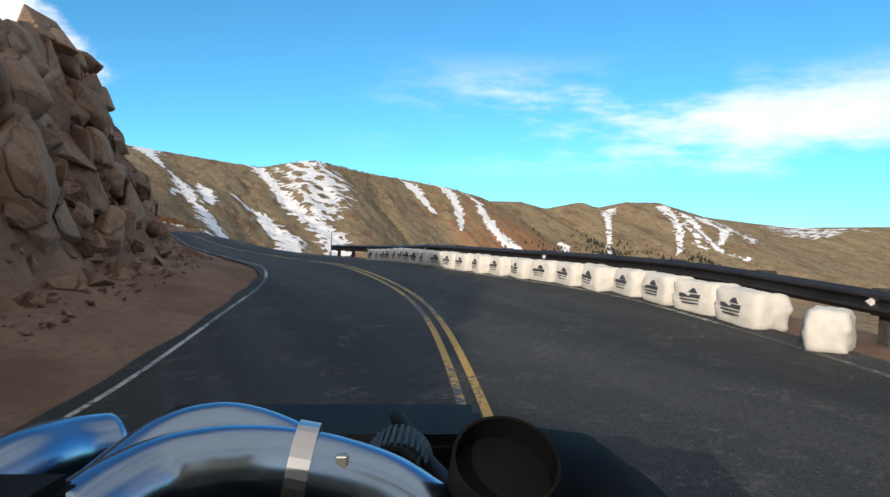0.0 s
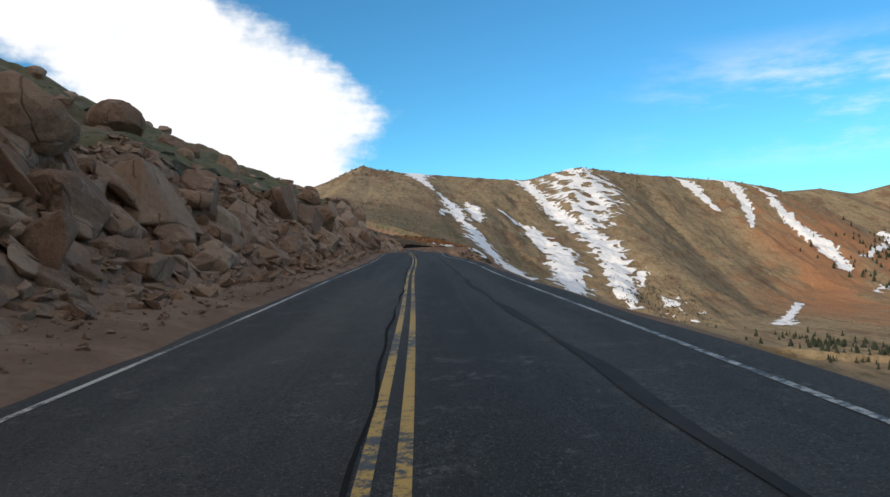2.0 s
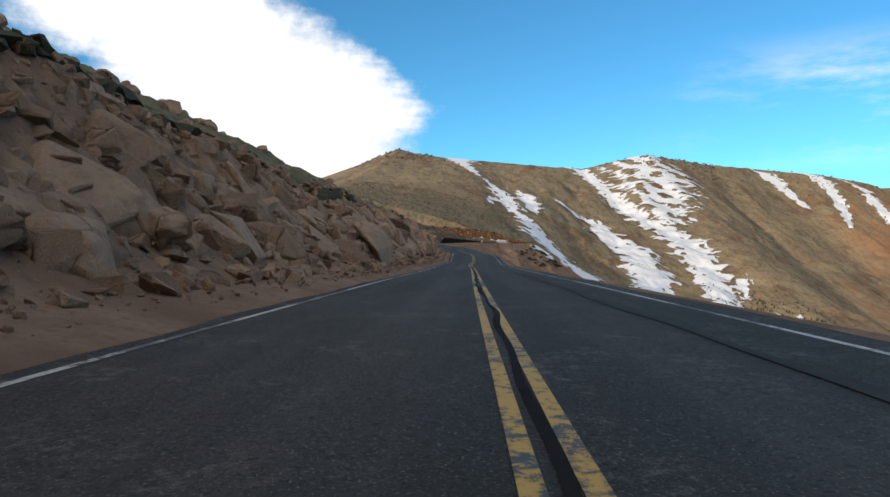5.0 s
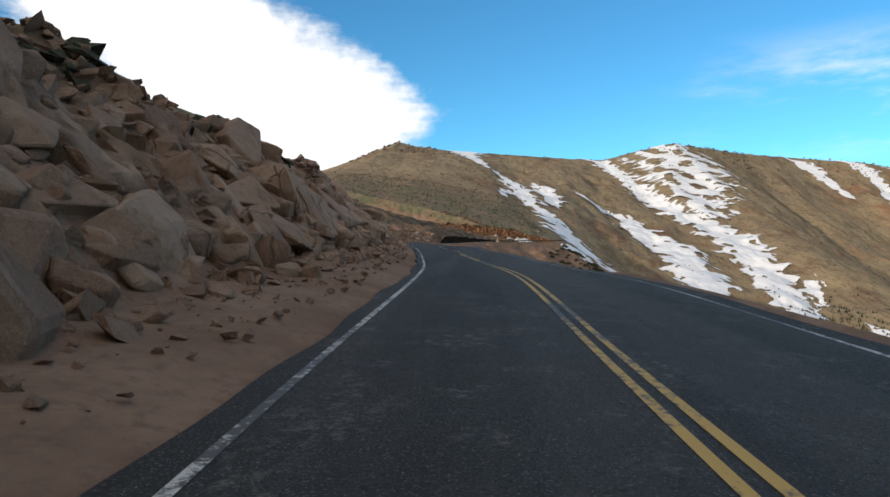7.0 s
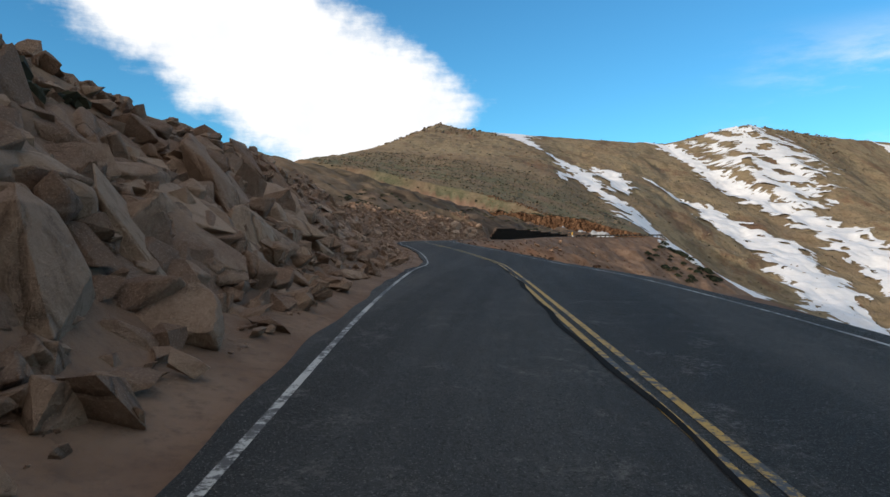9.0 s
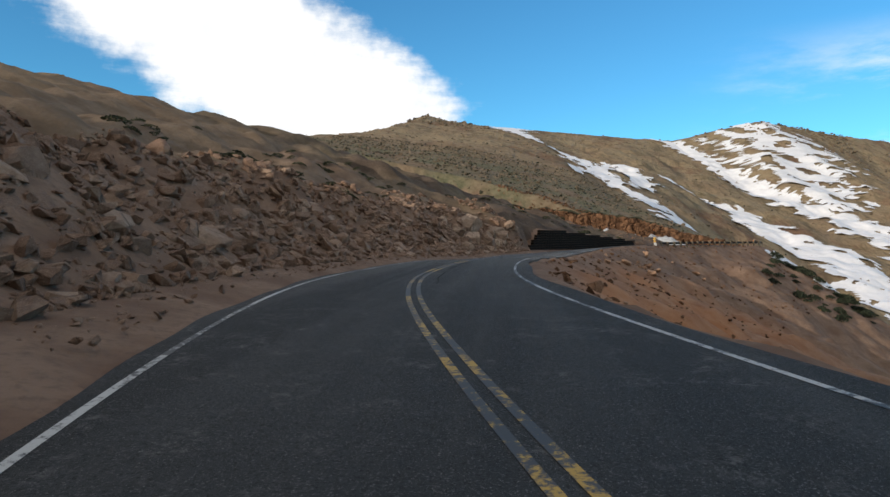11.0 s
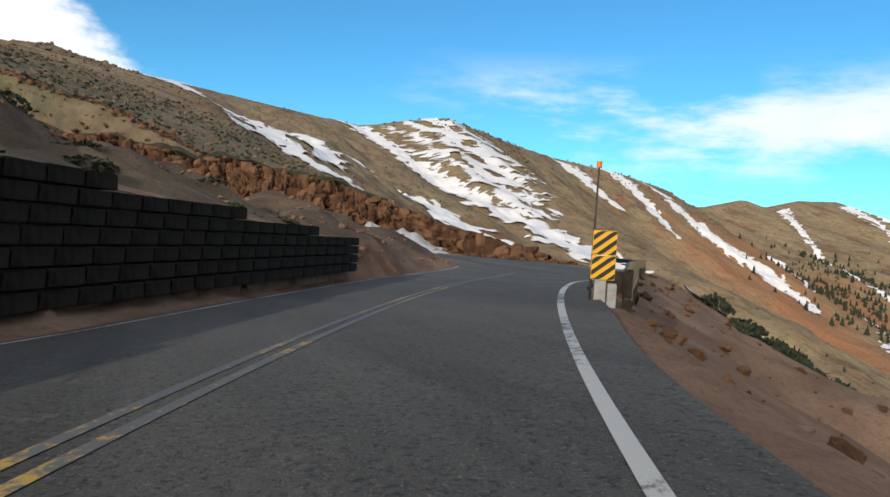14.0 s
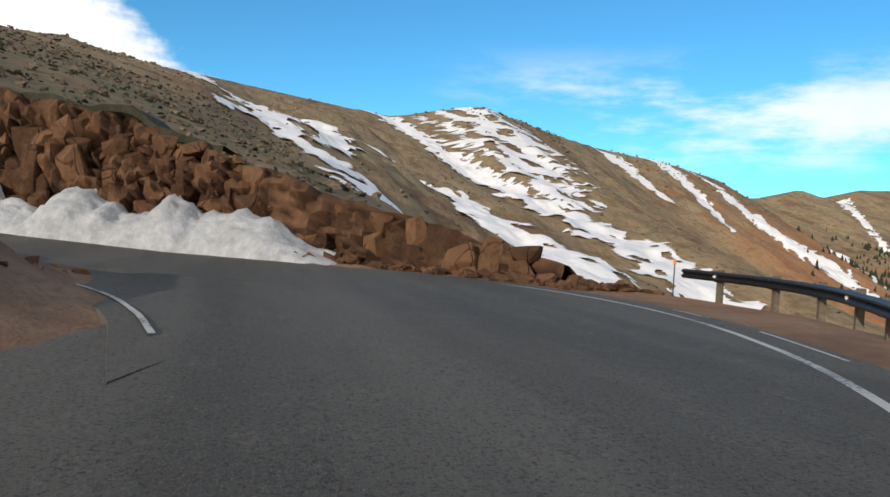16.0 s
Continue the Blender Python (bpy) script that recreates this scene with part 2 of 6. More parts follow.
SOIL = make_ground()
ROCK = make_rock("granite", (0.25, 0.163, 0.118, 1), (0.45, 0.325, 0.243, 1), (0.11, 0.073, 0.054, 1))
CLIFF_ROCK = make_rock("red_granite", (0.085, 0.045, 0.026, 1), (0.235, 0.13, 0.074, 1), (0.035, 0.022, 0.015, 1))
ASPHALT = make_asphalt()
YELLOW_PAINT = make_paint("yellow_road_paint", (0.46, 0.29, 0.05), 0.545, (340, 400, 0.13))
WHITE_PAINT = make_paint("white_road_paint", (0.44, 0.45, 0.44), 0.50, (380, 450, -0.05))
SNOW = make_plain("old_snow", (0.86, 0.88, 0.92), 0.6, grain=0.4, spread=0.08, relief=0.3)


# ---- plan of the road ----
# lower leg, by x: y of its middle
MIDDLE = np.array((
    (-75, 36), (-48, 22.6), (-22, 9.88), (-8, 2.89), (0, -0.52), (6, -2.95), (12, -4.79), (18, -5.78), (24, -6.27), (30, -6.67), (38, -6.58), (48, -6.62), (60, -6.47),
    (75, -6.19), (90, -6.08), (105, -5.77), (120, -5.13), (135, -4.8), (150, -4.52), (175, -4.46), (200, -4.55), (220, -4.48), (232, -4.9), (244, -5.0), (256, -4.86),
    (268, -4.11), (280, -2.96), (292, -2.01), (304, -0.95), (316, 0.18), (328, 1.11), (342, 2.15), (356, 5.36), (370, 9.23), (380, 11.04), (390, 11.26), (400, 10.45),
    (410, 8.48), (420, 6.6), (430, 4.26), (440, 0.94), (450, -3.35), (458, -7.17), (465, -11.05), (471, -14.67), (479, -20.53)))
# height of its middle, its lanes to the white lines, and the lean across it (falling to the left)
LEVEL = np.array((
    (-75, -1.84), (-13, -1.46), (-0.5, -1.52), (6.5, -1.48), (11.5, -1.18), (19, -0.98), (23.5, -0.94), (29, -1.09), (46.5, -1.33), (58.5, -1.39), (71, -1.3), (86, -1.09),
    (106, -0.87), (119.5, -0.71), (136, -0.76), (147, -0.62), (169, -0.9), (214.5, -1.77), (230.5, -1.89), (244, -1.8), (256, -1.49), (267, -1.44), (293, -0.94),
    (303, -0.97), (313.5, -0.7), (330, -0.56), (342.5, -0.72), (367, 0.07), (379, 0.31), (400.5, 0.34), (410.5, 0.17), (431, 0.23), (450, 0.52), (463, 0.39), (476, 0.18),
    (479.5, 0.33)))
LEFT_LANE = np.array((
    (-75, 3.75), (6.5, 3.81), (10.5, 3.76), (13.5, 3.67), (16.5, 3), (19.5, 2.86), (23.5, 2.53), (31, 2.63), (39.5, 2.73), (47, 2.88), (60.5, 3.04), (88, 2.77), (107, 2.82),
    (118.5, 2.68), (151.5, 2.93), (178.5, 2.72), (231, 2.28), (239, 2.55), (245, 2.7), (252, 2.5), (265.5, 2.65), (281.5, 2.57), (290, 2.84), (327.5, 3.43), (345.5, 3.7), (354, 3.1), (380, 2.58),
    (426, 2.52), (431, 2.47), (437.5, 2.63), (441.5, 2.58), (447.5, 3.08), (451, 3.15), (458.5, 3.03), (463, 3.43), (466, 3.45), (470, 3.65), (475, 3.6), (477.5, 3.69),
    (479.5, 3.3)))
RIGHT_LANE = np.array((
    (-75, 4.15), (-2, 4.08), (6.5, 4.19), (11, 3.65), (13.5, 3.38), (17.5, 2.55), (25, 2.2), (29, 2.46), (39.5, 2.45), (46.5, 2.8), (58, 3.22), (72, 3.36), (90.5, 3.3), (104, 2.56),
    (118.5, 3.22), (148.5, 2.82), (237, 2.7), (246, 2.95), (258.5, 3.14), (278.5, 3.68), (293.5, 3.57), (316, 3.92), (353.5, 2.77), (378, 2.56), (400.5, 2.65), (419.5, 2.91),
    (430.5, 2.9), (438.5, 2.51), (449.5, 2.09), (460.5, 2.56), (465.5, 2.97), (469.5, 3.65), (472, 3.95), (476, 4.12), (479.5, 4.15)))
BANKING = np.array((
    (-75, 0.084), (0.5, 0.087), (11, 0.11), (46.5, 0.03), (72, 0.007), (203.5, 0.001), (222.5, -0.012), (254.5, -0.061), (279, -0.074), (294, -0.069), (314, -0.036),
    (326, -0.021), (411.5, 0.028), (422, 0.029), (457, 0.116), (465.5, 0.105), (487, 0)))
# the hairpin and the upper leg: x, y, z, lanes to the left and right
HAIRPIN = (
    (486, -24.6, 0.42, 4.2, 4.75), (491, -26.0, 0.42, 6.4, 4.7), (494.7, -25.2, 0.44, 6.0, 4.3), (497.2, -22.0, 0.5, 4.7, 3.6), (498.7, -17.5, 0.62, 4.3, 3.6),
    (501.5, -10, 1.0, 3.7, 3.7), (505, 0, 1.6, 3.5, 3.6), (509, 14, 2.6, 3.4, 3.6), (514, 40, 4.4, 3.4, 3.6), (520, 80, 7.0, 3.4, 3.6))
PLAN = [(x, y, *(float(np.interp(x, table[:, 0], table[:, 1])) for table in (LEVEL, LEFT_LANE, RIGHT_LANE))) for x, y in MIDDLE] + list(HAIRPIN)


def banking(x):
    return np.interp(x, BANKING[:, 0], BANKING[:, 1])


def smooth_line(rows, step):
    """A curve through the rows (Catmull-Rom), cut into even steps."""
    p = np.array(rows, float)
    p = np.vstack([2 * p[0] - p[1], p, 2 * p[-1] - p[-2]])
    fine = []
    for i in range(1, len(p) - 2):
        a, b, c, d = p[i - 1], p[i], p[i + 1], p[i + 2]
        for t in np.linspace(0, 1, 40, endpoint=False):
            fine.append(0.5 * (2 * b + (c - a) * t + (2 * a - 5 * b + 4 * c - d) * t ** 2 + (3 * b - a - 3 * c + d) * t ** 3))
    fine.append(p[-2])
    fine = np.array(fine)
    run = np.r_[0, np.cumsum(np.hypot(*np.diff(fine[:, :2], axis=0).T))]
    at = np.arange(0, run[-1], step)
    return np.column_stack([np.interp(at, run, fine[:, k]) for k in range(fine.shape[1])]), at


LINE, RUN = smooth_line(PLAN, 0.5)
kernel = np.ones(9) / 9
for _k in (0, 1, 2, 3, 4):
    padded = np.pad(LINE[:, _k], 4, mode="reflect", reflect_type="odd")
    LINE[:, _k] = np.convolve(padded, kernel, "valid")
HEAD = np.arctan2(np.gradient(LINE[:, 1]), np.gradient(LINE[:, 0]))
NORMAL = np.column_stack([-np.sin(HEAD), np.cos(HEAD)])      # to the left of the way
BEND = int(np.argmin(LINE[:, 1]))      # where the hairpin turns


def run_of(x):
    """The run along the road at which its lower leg passes x."""
    return float(np.interp(x, LINE[:BEND, 0], RUN[:BEND]))


def on_road(run, left=0.0, up=0.0):
    """A place beside the road: metres along it, to its left, and above it."""
    x, y, z = (np.interp(run, RUN, LINE[:, k]) for k in (0, 1, 2))
    h = np.interp(run, RUN, np.unwrap(HEAD))
    z -= left * banking(x) * (run < RUN[BEND])
    return Vector((x - math.sin(h) * left, y + math.cos(h) * left, z + up)), float(h)


# ---- shape of the ground ----
# lower leg, by x
SHOULDER = np.array(((-75, 3.4), (0, 3.5), (14, 3.5), (22, 3.55), (30, 3.13), (38, 2.91), (80, 2.1), (112, 2.1), (122, 2.2), (150, 2.2), (158, 2.1), (250, 2.39), (290, 1.95), (312, 1.47), (330, 1.59), (360, 2.4), (434, 2), (438.5, 2.8), (443, 2.15), (450, 1.65), (458, 1.6), (466, 1.05), (470, 0.85), (473, 0.8), (475, 0.9), (481, 1.2), (496, 1)))      # shoulder beyond the white line
CUT_HIGH = np.array(((-75, 6.6), (0, 6.6), (14, 6.4), (22, 5.6), (30, 4.8), (38, 3.8), (80, 4), (112, 4), (122, 4.6), (132, 4.5), (141, 5.4), (150, 6.3), (158, 6.2), (168, 4.3), (212, 3.9), (250, 3.75), (290, 3.95), (312, 3.8), (330, 3.7), (360, 3.6), (400, 3.4), (434, 2.9), (438.5, 2.2), (443, 2.5), (450, 2.2), (466, 1.2), (470, 0.9), (473, 0.8), (475, 1), (481, 1.1), (496, 0.9)))      # height of the cut
CUT_STEEP = np.array(((-75, 2), (14, 2), (22, 2.3), (30, 1.5), (38, 0.8), (80, 0.78), (112, 0.8), (122, 0.95), (132, 1.2), (141, 1.4), (150, 1.4), (158, 1.05), (168, 0.88), (212, 0.95), (250, 0.95), (290, 0.92), (312, 0.92), (330, 0.8), (360, 0.7), (400, 0.7), (434, 0.75), (438.5, 5), (473, 5), (475, 0.6), (481, 0.5), (496, 0.4)))      # slope of the cut
HILL_STEEP = np.array(((-75, 0.25), (10, 0.25), (30, 0.36), (38, 0.48), (80, 0.52), (112, 0.52), (122, 0.42), (132, 0.42), (141, 0.44), (150, 0.44), (158, 0.42), (168, 0.45), (212, 0.48), (250, 0.48), (290, 0.44), (312, 0.4), (330, 0.37), (360, 0.315), (385, 0.305), (405, 0.345), (434, 0.43), (438.5, 0.41), (443, 0.385), (466, 0.34), (470, 0.3), (473, 0.28), (475, 0.24), (481, 0.2), (496, 0.15)))      # slope of the hill above it
CUT_X = np.unique(np.concatenate([t_[:, 0] for t_ in (SHOULDER, CUT_HIGH, CUT_STEEP, HILL_STEEP)]))
CUT = np.column_stack([CUT_X] + [np.interp(CUT_X, t_[:, 0], t_[:, 1]) for t_ in (SHOULDER, CUT_HIGH, CUT_STEEP, HILL_STEEP)])
# right of it, by x: verge beyond the white line and slope of the fall
FALL = np.array(((-75, 2.2, 0.55), (40, 2.0, 0.6), (55, 1.0, 0.7), (290, 1.0, 0.7), (340, 0.9, 0.6), (370, 0.8, 0.55), (430, 0.9, 0.6), (456, 0.75, 0.6), (466, 0.8, 0.55), (480, 1.2, 0.45), (493, 4.5, 0.6), (510, 5.5, 0.7)))
# crests of the mountains, by y: x and z of the crest, slope of the face, its hollowness
CREST = np.array((
    (-900, 1160, -80, 0.4, 0.0001), (-650, 1160, 56, 0.5, 0.0002), (-570, 1160, 88, 0.55, 0.0003), (-498, 1160, 101, 0.55, 0.0003), (-407, 1158, 108.5, 0.56, 0.0003),
    (-319, 1090, 107, 0.54, 0.0003), (-225, 1030, 111.5, 0.42, 0.0002), (-178, 1024, 101, 0.37, 0.00015), (-143, 1020, 93, 0.34, 0.00013), (-90, 1003, 95, 0.29, 0.0001), (-38, 988, 97.5, 0.26, 0.00012),
    (-16, 981, 98.5, 0.21, 0.00002), (18, 973, 100, 0.2, 0.00003), (58, 967, 105.5, 0.22, 0.00008), (75, 963, 110, 0.235, 0.0001), (92, 945, 100, 0.23, 0.0001), (111, 900, 84, 0.2, 0.0001), (157, 870, 63, 0.16, 0.0001), (240, 800, 52, 0.12, 0.00005)))
CREST_FAR = np.array((
    (-3600, 1450, 110, 0.3, 0.0001), (-2125, 1450, 130, 0.3, 0.0001), (-1679, 1450, 100, 0.32, 0.0001), (-1496, 1450, 106, 0.33, 0.0001), (-1374, 1450, 110, 0.33, 0.0001), (-1212, 1450, 137, 0.34, 0.0001),
    (-1108, 1450, 130, 0.34, 0.0001), (-1025, 1450, 110, 0.34, 0.0001), (-977, 1450, 121, 0.34, 0.0001), (-877, 1450, 97, 0.34, 0.0001), (-808, 1450, 109, 0.34, 0.0001), (-675, 1450, 100, 0.34, 0.0001), (-560, 1450, 40, 0.35, 0.0001), (900, 1450, 0, 0.3, 0.0)))


def wavy(x, y, seed=0, octaves=4, size=10.0):
    """Soft noise over a plan, between about -1 and 1 (sums of turned waves)."""
    rng = np.random.RandomState(seed)
    out, amp, total = 0.0, 1.0, 0.0
    for o in range(octaves):
        for _ in range(4):
            a, ph, s = rng.uniform(0, 6.283), rng.uniform(0, 6.283), rng.uniform(0.75, 1.3)
            k = 6.283 / size * s
            out = out + amp * 0.35 * np.sin(k * (x * np.cos(a) + y * np.sin(a)) + ph + 1.3 * np.sin(0.6 * k * (x * np.sin(a) - y * np.cos(a)) + ph * 2))
        total += amp * 0.7
        amp, size = amp * 0.5, size * 0.5
    return out / total


def face(x, y, rows):
    xc, zc, g, q = (np.interp(y, rows[:, 0], rows[:, k]) for k in (1, 2, 3, 4))
    d = xc - x
    gully = wavy(x * 0.25, y, 5, 3, 95.0)
    e = np.maximum(d, 0)
    rise = np.where(d > 0, -g * d + q * e * e, 0.35 * d)
    calm = np.clip((x - 540) / 80.0, 0, 1) * np.clip((-5 - y) / 50.0, 0.1, 1) + np.clip((-65 - y) / 50.0, 0, 1)
    rise = rise - 12.0 * np.exp(-((x - 590) / 75.0) ** 2 - ((y + 72) / 28.0) ** 2)
    return zc + rise + gully * np.clip(e * 0.035, 0, 5.0) * np.minimum(calm, 1) + wavy(x, y, 9, 3, 36.0) * np.clip(e * 0.012, 0.3, 1.4) * (0.3 + 0.7 * np.minimum(calm, 1))


def mountains(x, y):
    return np.maximum(np.maximum(face(x, y, CREST), face(x, y, CREST_FAR)), -95.0 + 0 * x)


def nearest(x, y, leg):
    """Index of the road's nearest point on a leg, the distance, and the signed way to its left."""
    p = LINE[leg, :2]
    best, dist = np.zeros(x.shape, int), np.full(x.shape, 1e12)
    coarse = np.arange(0, len(p), 6)
    for i in coarse:
        d = (x - p[i, 0]) ** 2 + (y - p[i, 1]) ** 2
        w = d < dist
        dist[w], best[w] = d[w], i
    idx0 = best.copy()
    for o in range(-6, 7):
        i = np.clip(idx0 + o, 0, len(p) - 1)
        d = (x - p[i, 0]) ** 2 + (y - p[i, 1]) ** 2
        w = d < dist
        dist[w], best[w] = d[w], i[w]
    idx = best + leg.start
    side = (x - LINE[idx, 0]) * NORMAL[idx, 0] + (y - LINE[idx, 1]) * NORMAL[idx, 1]
    return idx, np.sqrt(dist), np.where(side >= 0, 1.0, -1.0)


def ground_z(x, y, want_masks=False):
    x, y = np.asarray(x, float), np.asarray(y, float)
    shape = x.shape
    x, y = x.ravel(), y.ravel()
    mtn = mountains(x, y)
    rough_ = wavy(x, y, 2, 4, 9.0)
    # lower leg
    ia, da, sa = nearest(x, y, slice(0, BEND))
    rx = LINE[ia, 0]
    rz = LINE[ia, 2] - sa * np.minimum(da, np.where(sa > 0, LINE[ia, 3] + 1.0, LINE[ia, 4] + 0.4)) * banking(rx)
    toe, high, cut, up = (np.interp(rx, CUT[:, 0], CUT[:, k]) for k in (1, 2, 3, 4))
    dl = np.maximum(da - LINE[ia, 3] - toe, 0)
    knee = high / cut
    steep = np.minimum(dl, knee) * cut
    above = np.maximum(dl - knee, 0)
    climb = up * above - np.where(above > 60, (above - 60) * up * 0.6, 0)
    left = rz + steep + climb + rough_ * np.clip(dl * 0.25, 0, 0.9) + np.clip((da - LINE[ia, 3]) * 0.12, 0, 0.25)
    verge, fall = (np.interp(rx, FALL[:, 0], FALL[:, k]) for k in (1, 2))
    dr = np.maximum(da - LINE[ia, 4] - verge, 0)
    right = rz - 75.0 * (1 - np.exp(-fall * dr / 75.0)) + rough_ * np.clip(dr * 0.12, 0, 0.8)
    za = np.where(sa > 0, left, np.maximum(right, mtn - np.clip((45 - da) * 1.2, 0, 60)))
    # upper leg, after the hairpin
    ib, db, sb = nearest(x, y, slice(BEND, len(LINE)))
    bz = LINE[ib, 2]
    dl2 = np.maximum(db - LINE[ib, 3] - 1.4, 0)
    left2 = bz + np.clip(dl2 * 0.3, 0, 1.0) + rough_ * np.clip(dl2 * 0.2, 0, 0.5)
    dr2 = np.maximum(db - LINE[ib, 4] - 3.2, 0)
    south = np.clip((-27.0 - y) / 4.0, 0, 1)
    right2 = np.minimum(bz + 2.2 * dr2 + rough_ * np.clip(dr2 * 0.2, 0, 0.6), np.maximum(mtn, bz - 0.4 * dr2))
    right2 = right2 * (1 - south) + (bz - np.clip(dr2 - 3.0, 0, 60) * 0.9) * south
    zb = np.where(sb > 0, left2, right2)
    w = db ** 4 / (da ** 4 + db ** 4 + 1e-9)
    z = za * w + zb * (1 - w)
    # away from the road the mountains stand on their own
    keep = (sa > 0) & (x < 500)
    own = np.maximum(np.clip((da - 30) / 35.0, 0, 1), np.clip((x - 498) / 26.0, 0, 1)) * np.clip((db - 9) / 10.0, 0, 1)
    own = own * own * (3 - 2 * own)
    z = np.where(keep, np.maximum(z, mtn - 14.0), np.maximum(z, z * (1 - own) + mtn * own))
    # bed of the asphalt
    near = np.minimum(da - np.where(sa > 0, LINE[ia, 3], LINE[ia, 4]), db - np.where(sb > 0, LINE[ib, 3], LINE[ib, 4]))
    first = da <= db
    zr = np.where(first, rz, bz)
    z = np.where(near < 0.2, zr - 0.12, np.where(near < 0.7, np.minimum(z, zr - 0.05), z))
    if not want_masks:
        return z.reshape(shape)
    turf = np.clip((np.where(sa > 0, dl - knee, 0) - 0.3) / 1.2, 0, 1) * np.clip(1.05 + 0.6 * wavy(x, y, 11, 3, 30.0), 0, 1)
    turf = turf * np.interp(x, (290, 335, 430, 446), (1.0, 0.3, 0.3, 0.55))
    turf = turf * np.clip((490 - x) / 15.0, 0, 1)
    far = np.clip((np.minimum(da, db) - 25) / 25.0, 0, 1) * np.where(x > 480, 1.0, np.where(sa > 0, 0.4, 1.0))
    far = np.maximum(far, np.clip((x - 510) / 10.0, 0, 1) * (z > mtn - 1.0))
    red = np.clip(0.1 + 1.3 * wavy(x, y, 21, 3, 90.0), 0, 1) * np.clip((near - 1.0) / 3.0, 0, 1) * np.where(sa < 0, 1.0, 0.0) * np.clip((x - 335) / 50.0, 0, 1) * np.clip((530 - x) / 40.0, 0, 1) * np.clip((y + 95 + 20 * wavy(x, y, 25, 3, 40.0)) / 50.0, 0, 1)
    red = np.maximum(red, np.clip(1 - (np.hypot((x - 930) / 110.0, (y + 480) / 70.0)) , 0, 1))
    red = np.maximum(red, np.clip(1.15 - np.hypot((x - 985) / 150.0, (y + 620) / 170.0) + 0.5 * wavy(x, y, 23, 3, 60.0), 0, 0.85))
    red = np.maximum(red, np.clip(0.75 - np.hypot((x - 640) / 230.0, (y + 350) / 80.0) + 0.5 * wavy(x, y, 24, 3, 50.0), 0, 0.5))
    # a bare orange spur that runs down the far slope
    along, across = (x - 600) * 0.889 - (y + 345) * 0.457, np.abs((x - 600) * 0.457 + (y + 345) * 0.889)
    red = np.maximum(red, np.clip(1.25 - across / 48.0 + 0.5 * wavy(x, y, 29, 3, 60.0), 0, 0.88) * np.clip(along / 60.0, 0, 1) * np.clip((440 - along) / 60.0, 0, 1))
    # olive turf over the hill above the cliff, and darker ground round the wall and the mound
    hill = np.clip((x - 508) / 8.0, 0, 1) * np.clip((690 - x) / 110.0, 0, 1) * np.clip((y + 62 + 10 * wavy(x, y, 26, 3, 40.0)) / 25.0, 0, 1) * (z > mtn - 3.0)
    far = far * (1 - 0.8 * hill)
    turf = np.maximum(turf, hill * np.clip(0.75 + 0.6 * wavy(x, y, 27, 4, 30.0), 0, 1))
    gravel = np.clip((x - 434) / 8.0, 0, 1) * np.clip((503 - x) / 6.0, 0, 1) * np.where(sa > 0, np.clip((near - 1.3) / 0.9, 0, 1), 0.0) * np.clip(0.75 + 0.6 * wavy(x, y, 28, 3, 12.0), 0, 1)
    return z.reshape(shape), turf, far, red, gravel


def axis(parts):
    out = []
    for a, b, step in parts:
        out += list(np.arange(a, b, step))
    return np.array(out)


def grid_mesh(name, gx, gy, fn):
    xx, yy = np.meshgrid(gx, gy, indexing="ij")
    z, turf, far, red, gravel = fn(xx, yy, True)
    verts = np.column_stack([xx.ravel(), yy.ravel(), z.ravel()])
    nx, ny = len(gx), len(gy)
    i = (np.arange(nx - 1)[:, None] * ny + np.arange(ny - 1)[None]).ravel()
    faces = np.column_stack([i, i + ny, i + ny + 1, i + 1])
    me = bpy.data.meshes.new(name)
    me.from_pydata(verts.tolist(), [], faces.tolist())
    for key, val in (("turf", turf), ("far", far), ("red", red), ("gravel", gravel)):
        a = me.attributes.new(key, "FLOAT", "POINT")
        a.data.foreach_set("value", val.astype(np.float32))
    me.polygons.foreach_set("use_smooth", np.ones(len(faces), bool))
    return me


GX = axis(((-2500, -600, 190), (-600, -120, 40), (-120, -20, 3.3), (-20, 532, 0.8), (532, 640, 2.5), (640, 1180, 6.0), (1180, 1700, 14.0), (1700, 4301, 260)))
GY = axis(((-4200, -2200, 240), (-2200, -600, 16.0), (-600, -120, 6.0), (-120, -50, 2.0), (-50, 34, 0.75), (34, 90, 1.8), (90, 260, 5.0), (260, 700, 25.0), (700, 3101, 240)))
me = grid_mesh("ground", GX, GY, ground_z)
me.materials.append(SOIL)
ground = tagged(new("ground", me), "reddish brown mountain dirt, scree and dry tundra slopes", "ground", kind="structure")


def strip(name, run0, run1, left_fn, right_fn, up, mat, step=0.5, crown=0.0, thick=0.0):
    """A ribbon along the road between two offsets to its left."""
    bm = bmesh.new()
    prev = None
    n = max(2, int(round((run1 - run0) / step)) + 1)
    for r in np.linspace(run0, run1, n):
        a, b = left_fn(r), right_fn(r)
        row = []
        for k in range(5 if crown else 2):
            f = k / (4 if crown else 1)
            off = a + (b - a) * f
            p, h = on_road(r, off, up)
            row.append(bm.verts.new(p))
        if thick:
            inside = RUN[BEND] - 8 < r < RUN[BEND] + 12      # no skirt on the tight inside of the hairpin
            row = [bm.verts.new(row[0].co + Vector((0, 0, -0.002 if inside else -thick)))] + row + [bm.verts.new(row[-1].co + Vector((0, 0, -thick)))]
        if prev:
            for k in range(len(row) - 1):
                bm.faces.new((prev[k + 1], prev[k], row[k], row[k + 1]))
        prev = row
    me = bpy.data.meshes.new(name)
    bm.to_mesh(me)
    bm.free()
    me.materials.append(mat)
    return new(name, me)


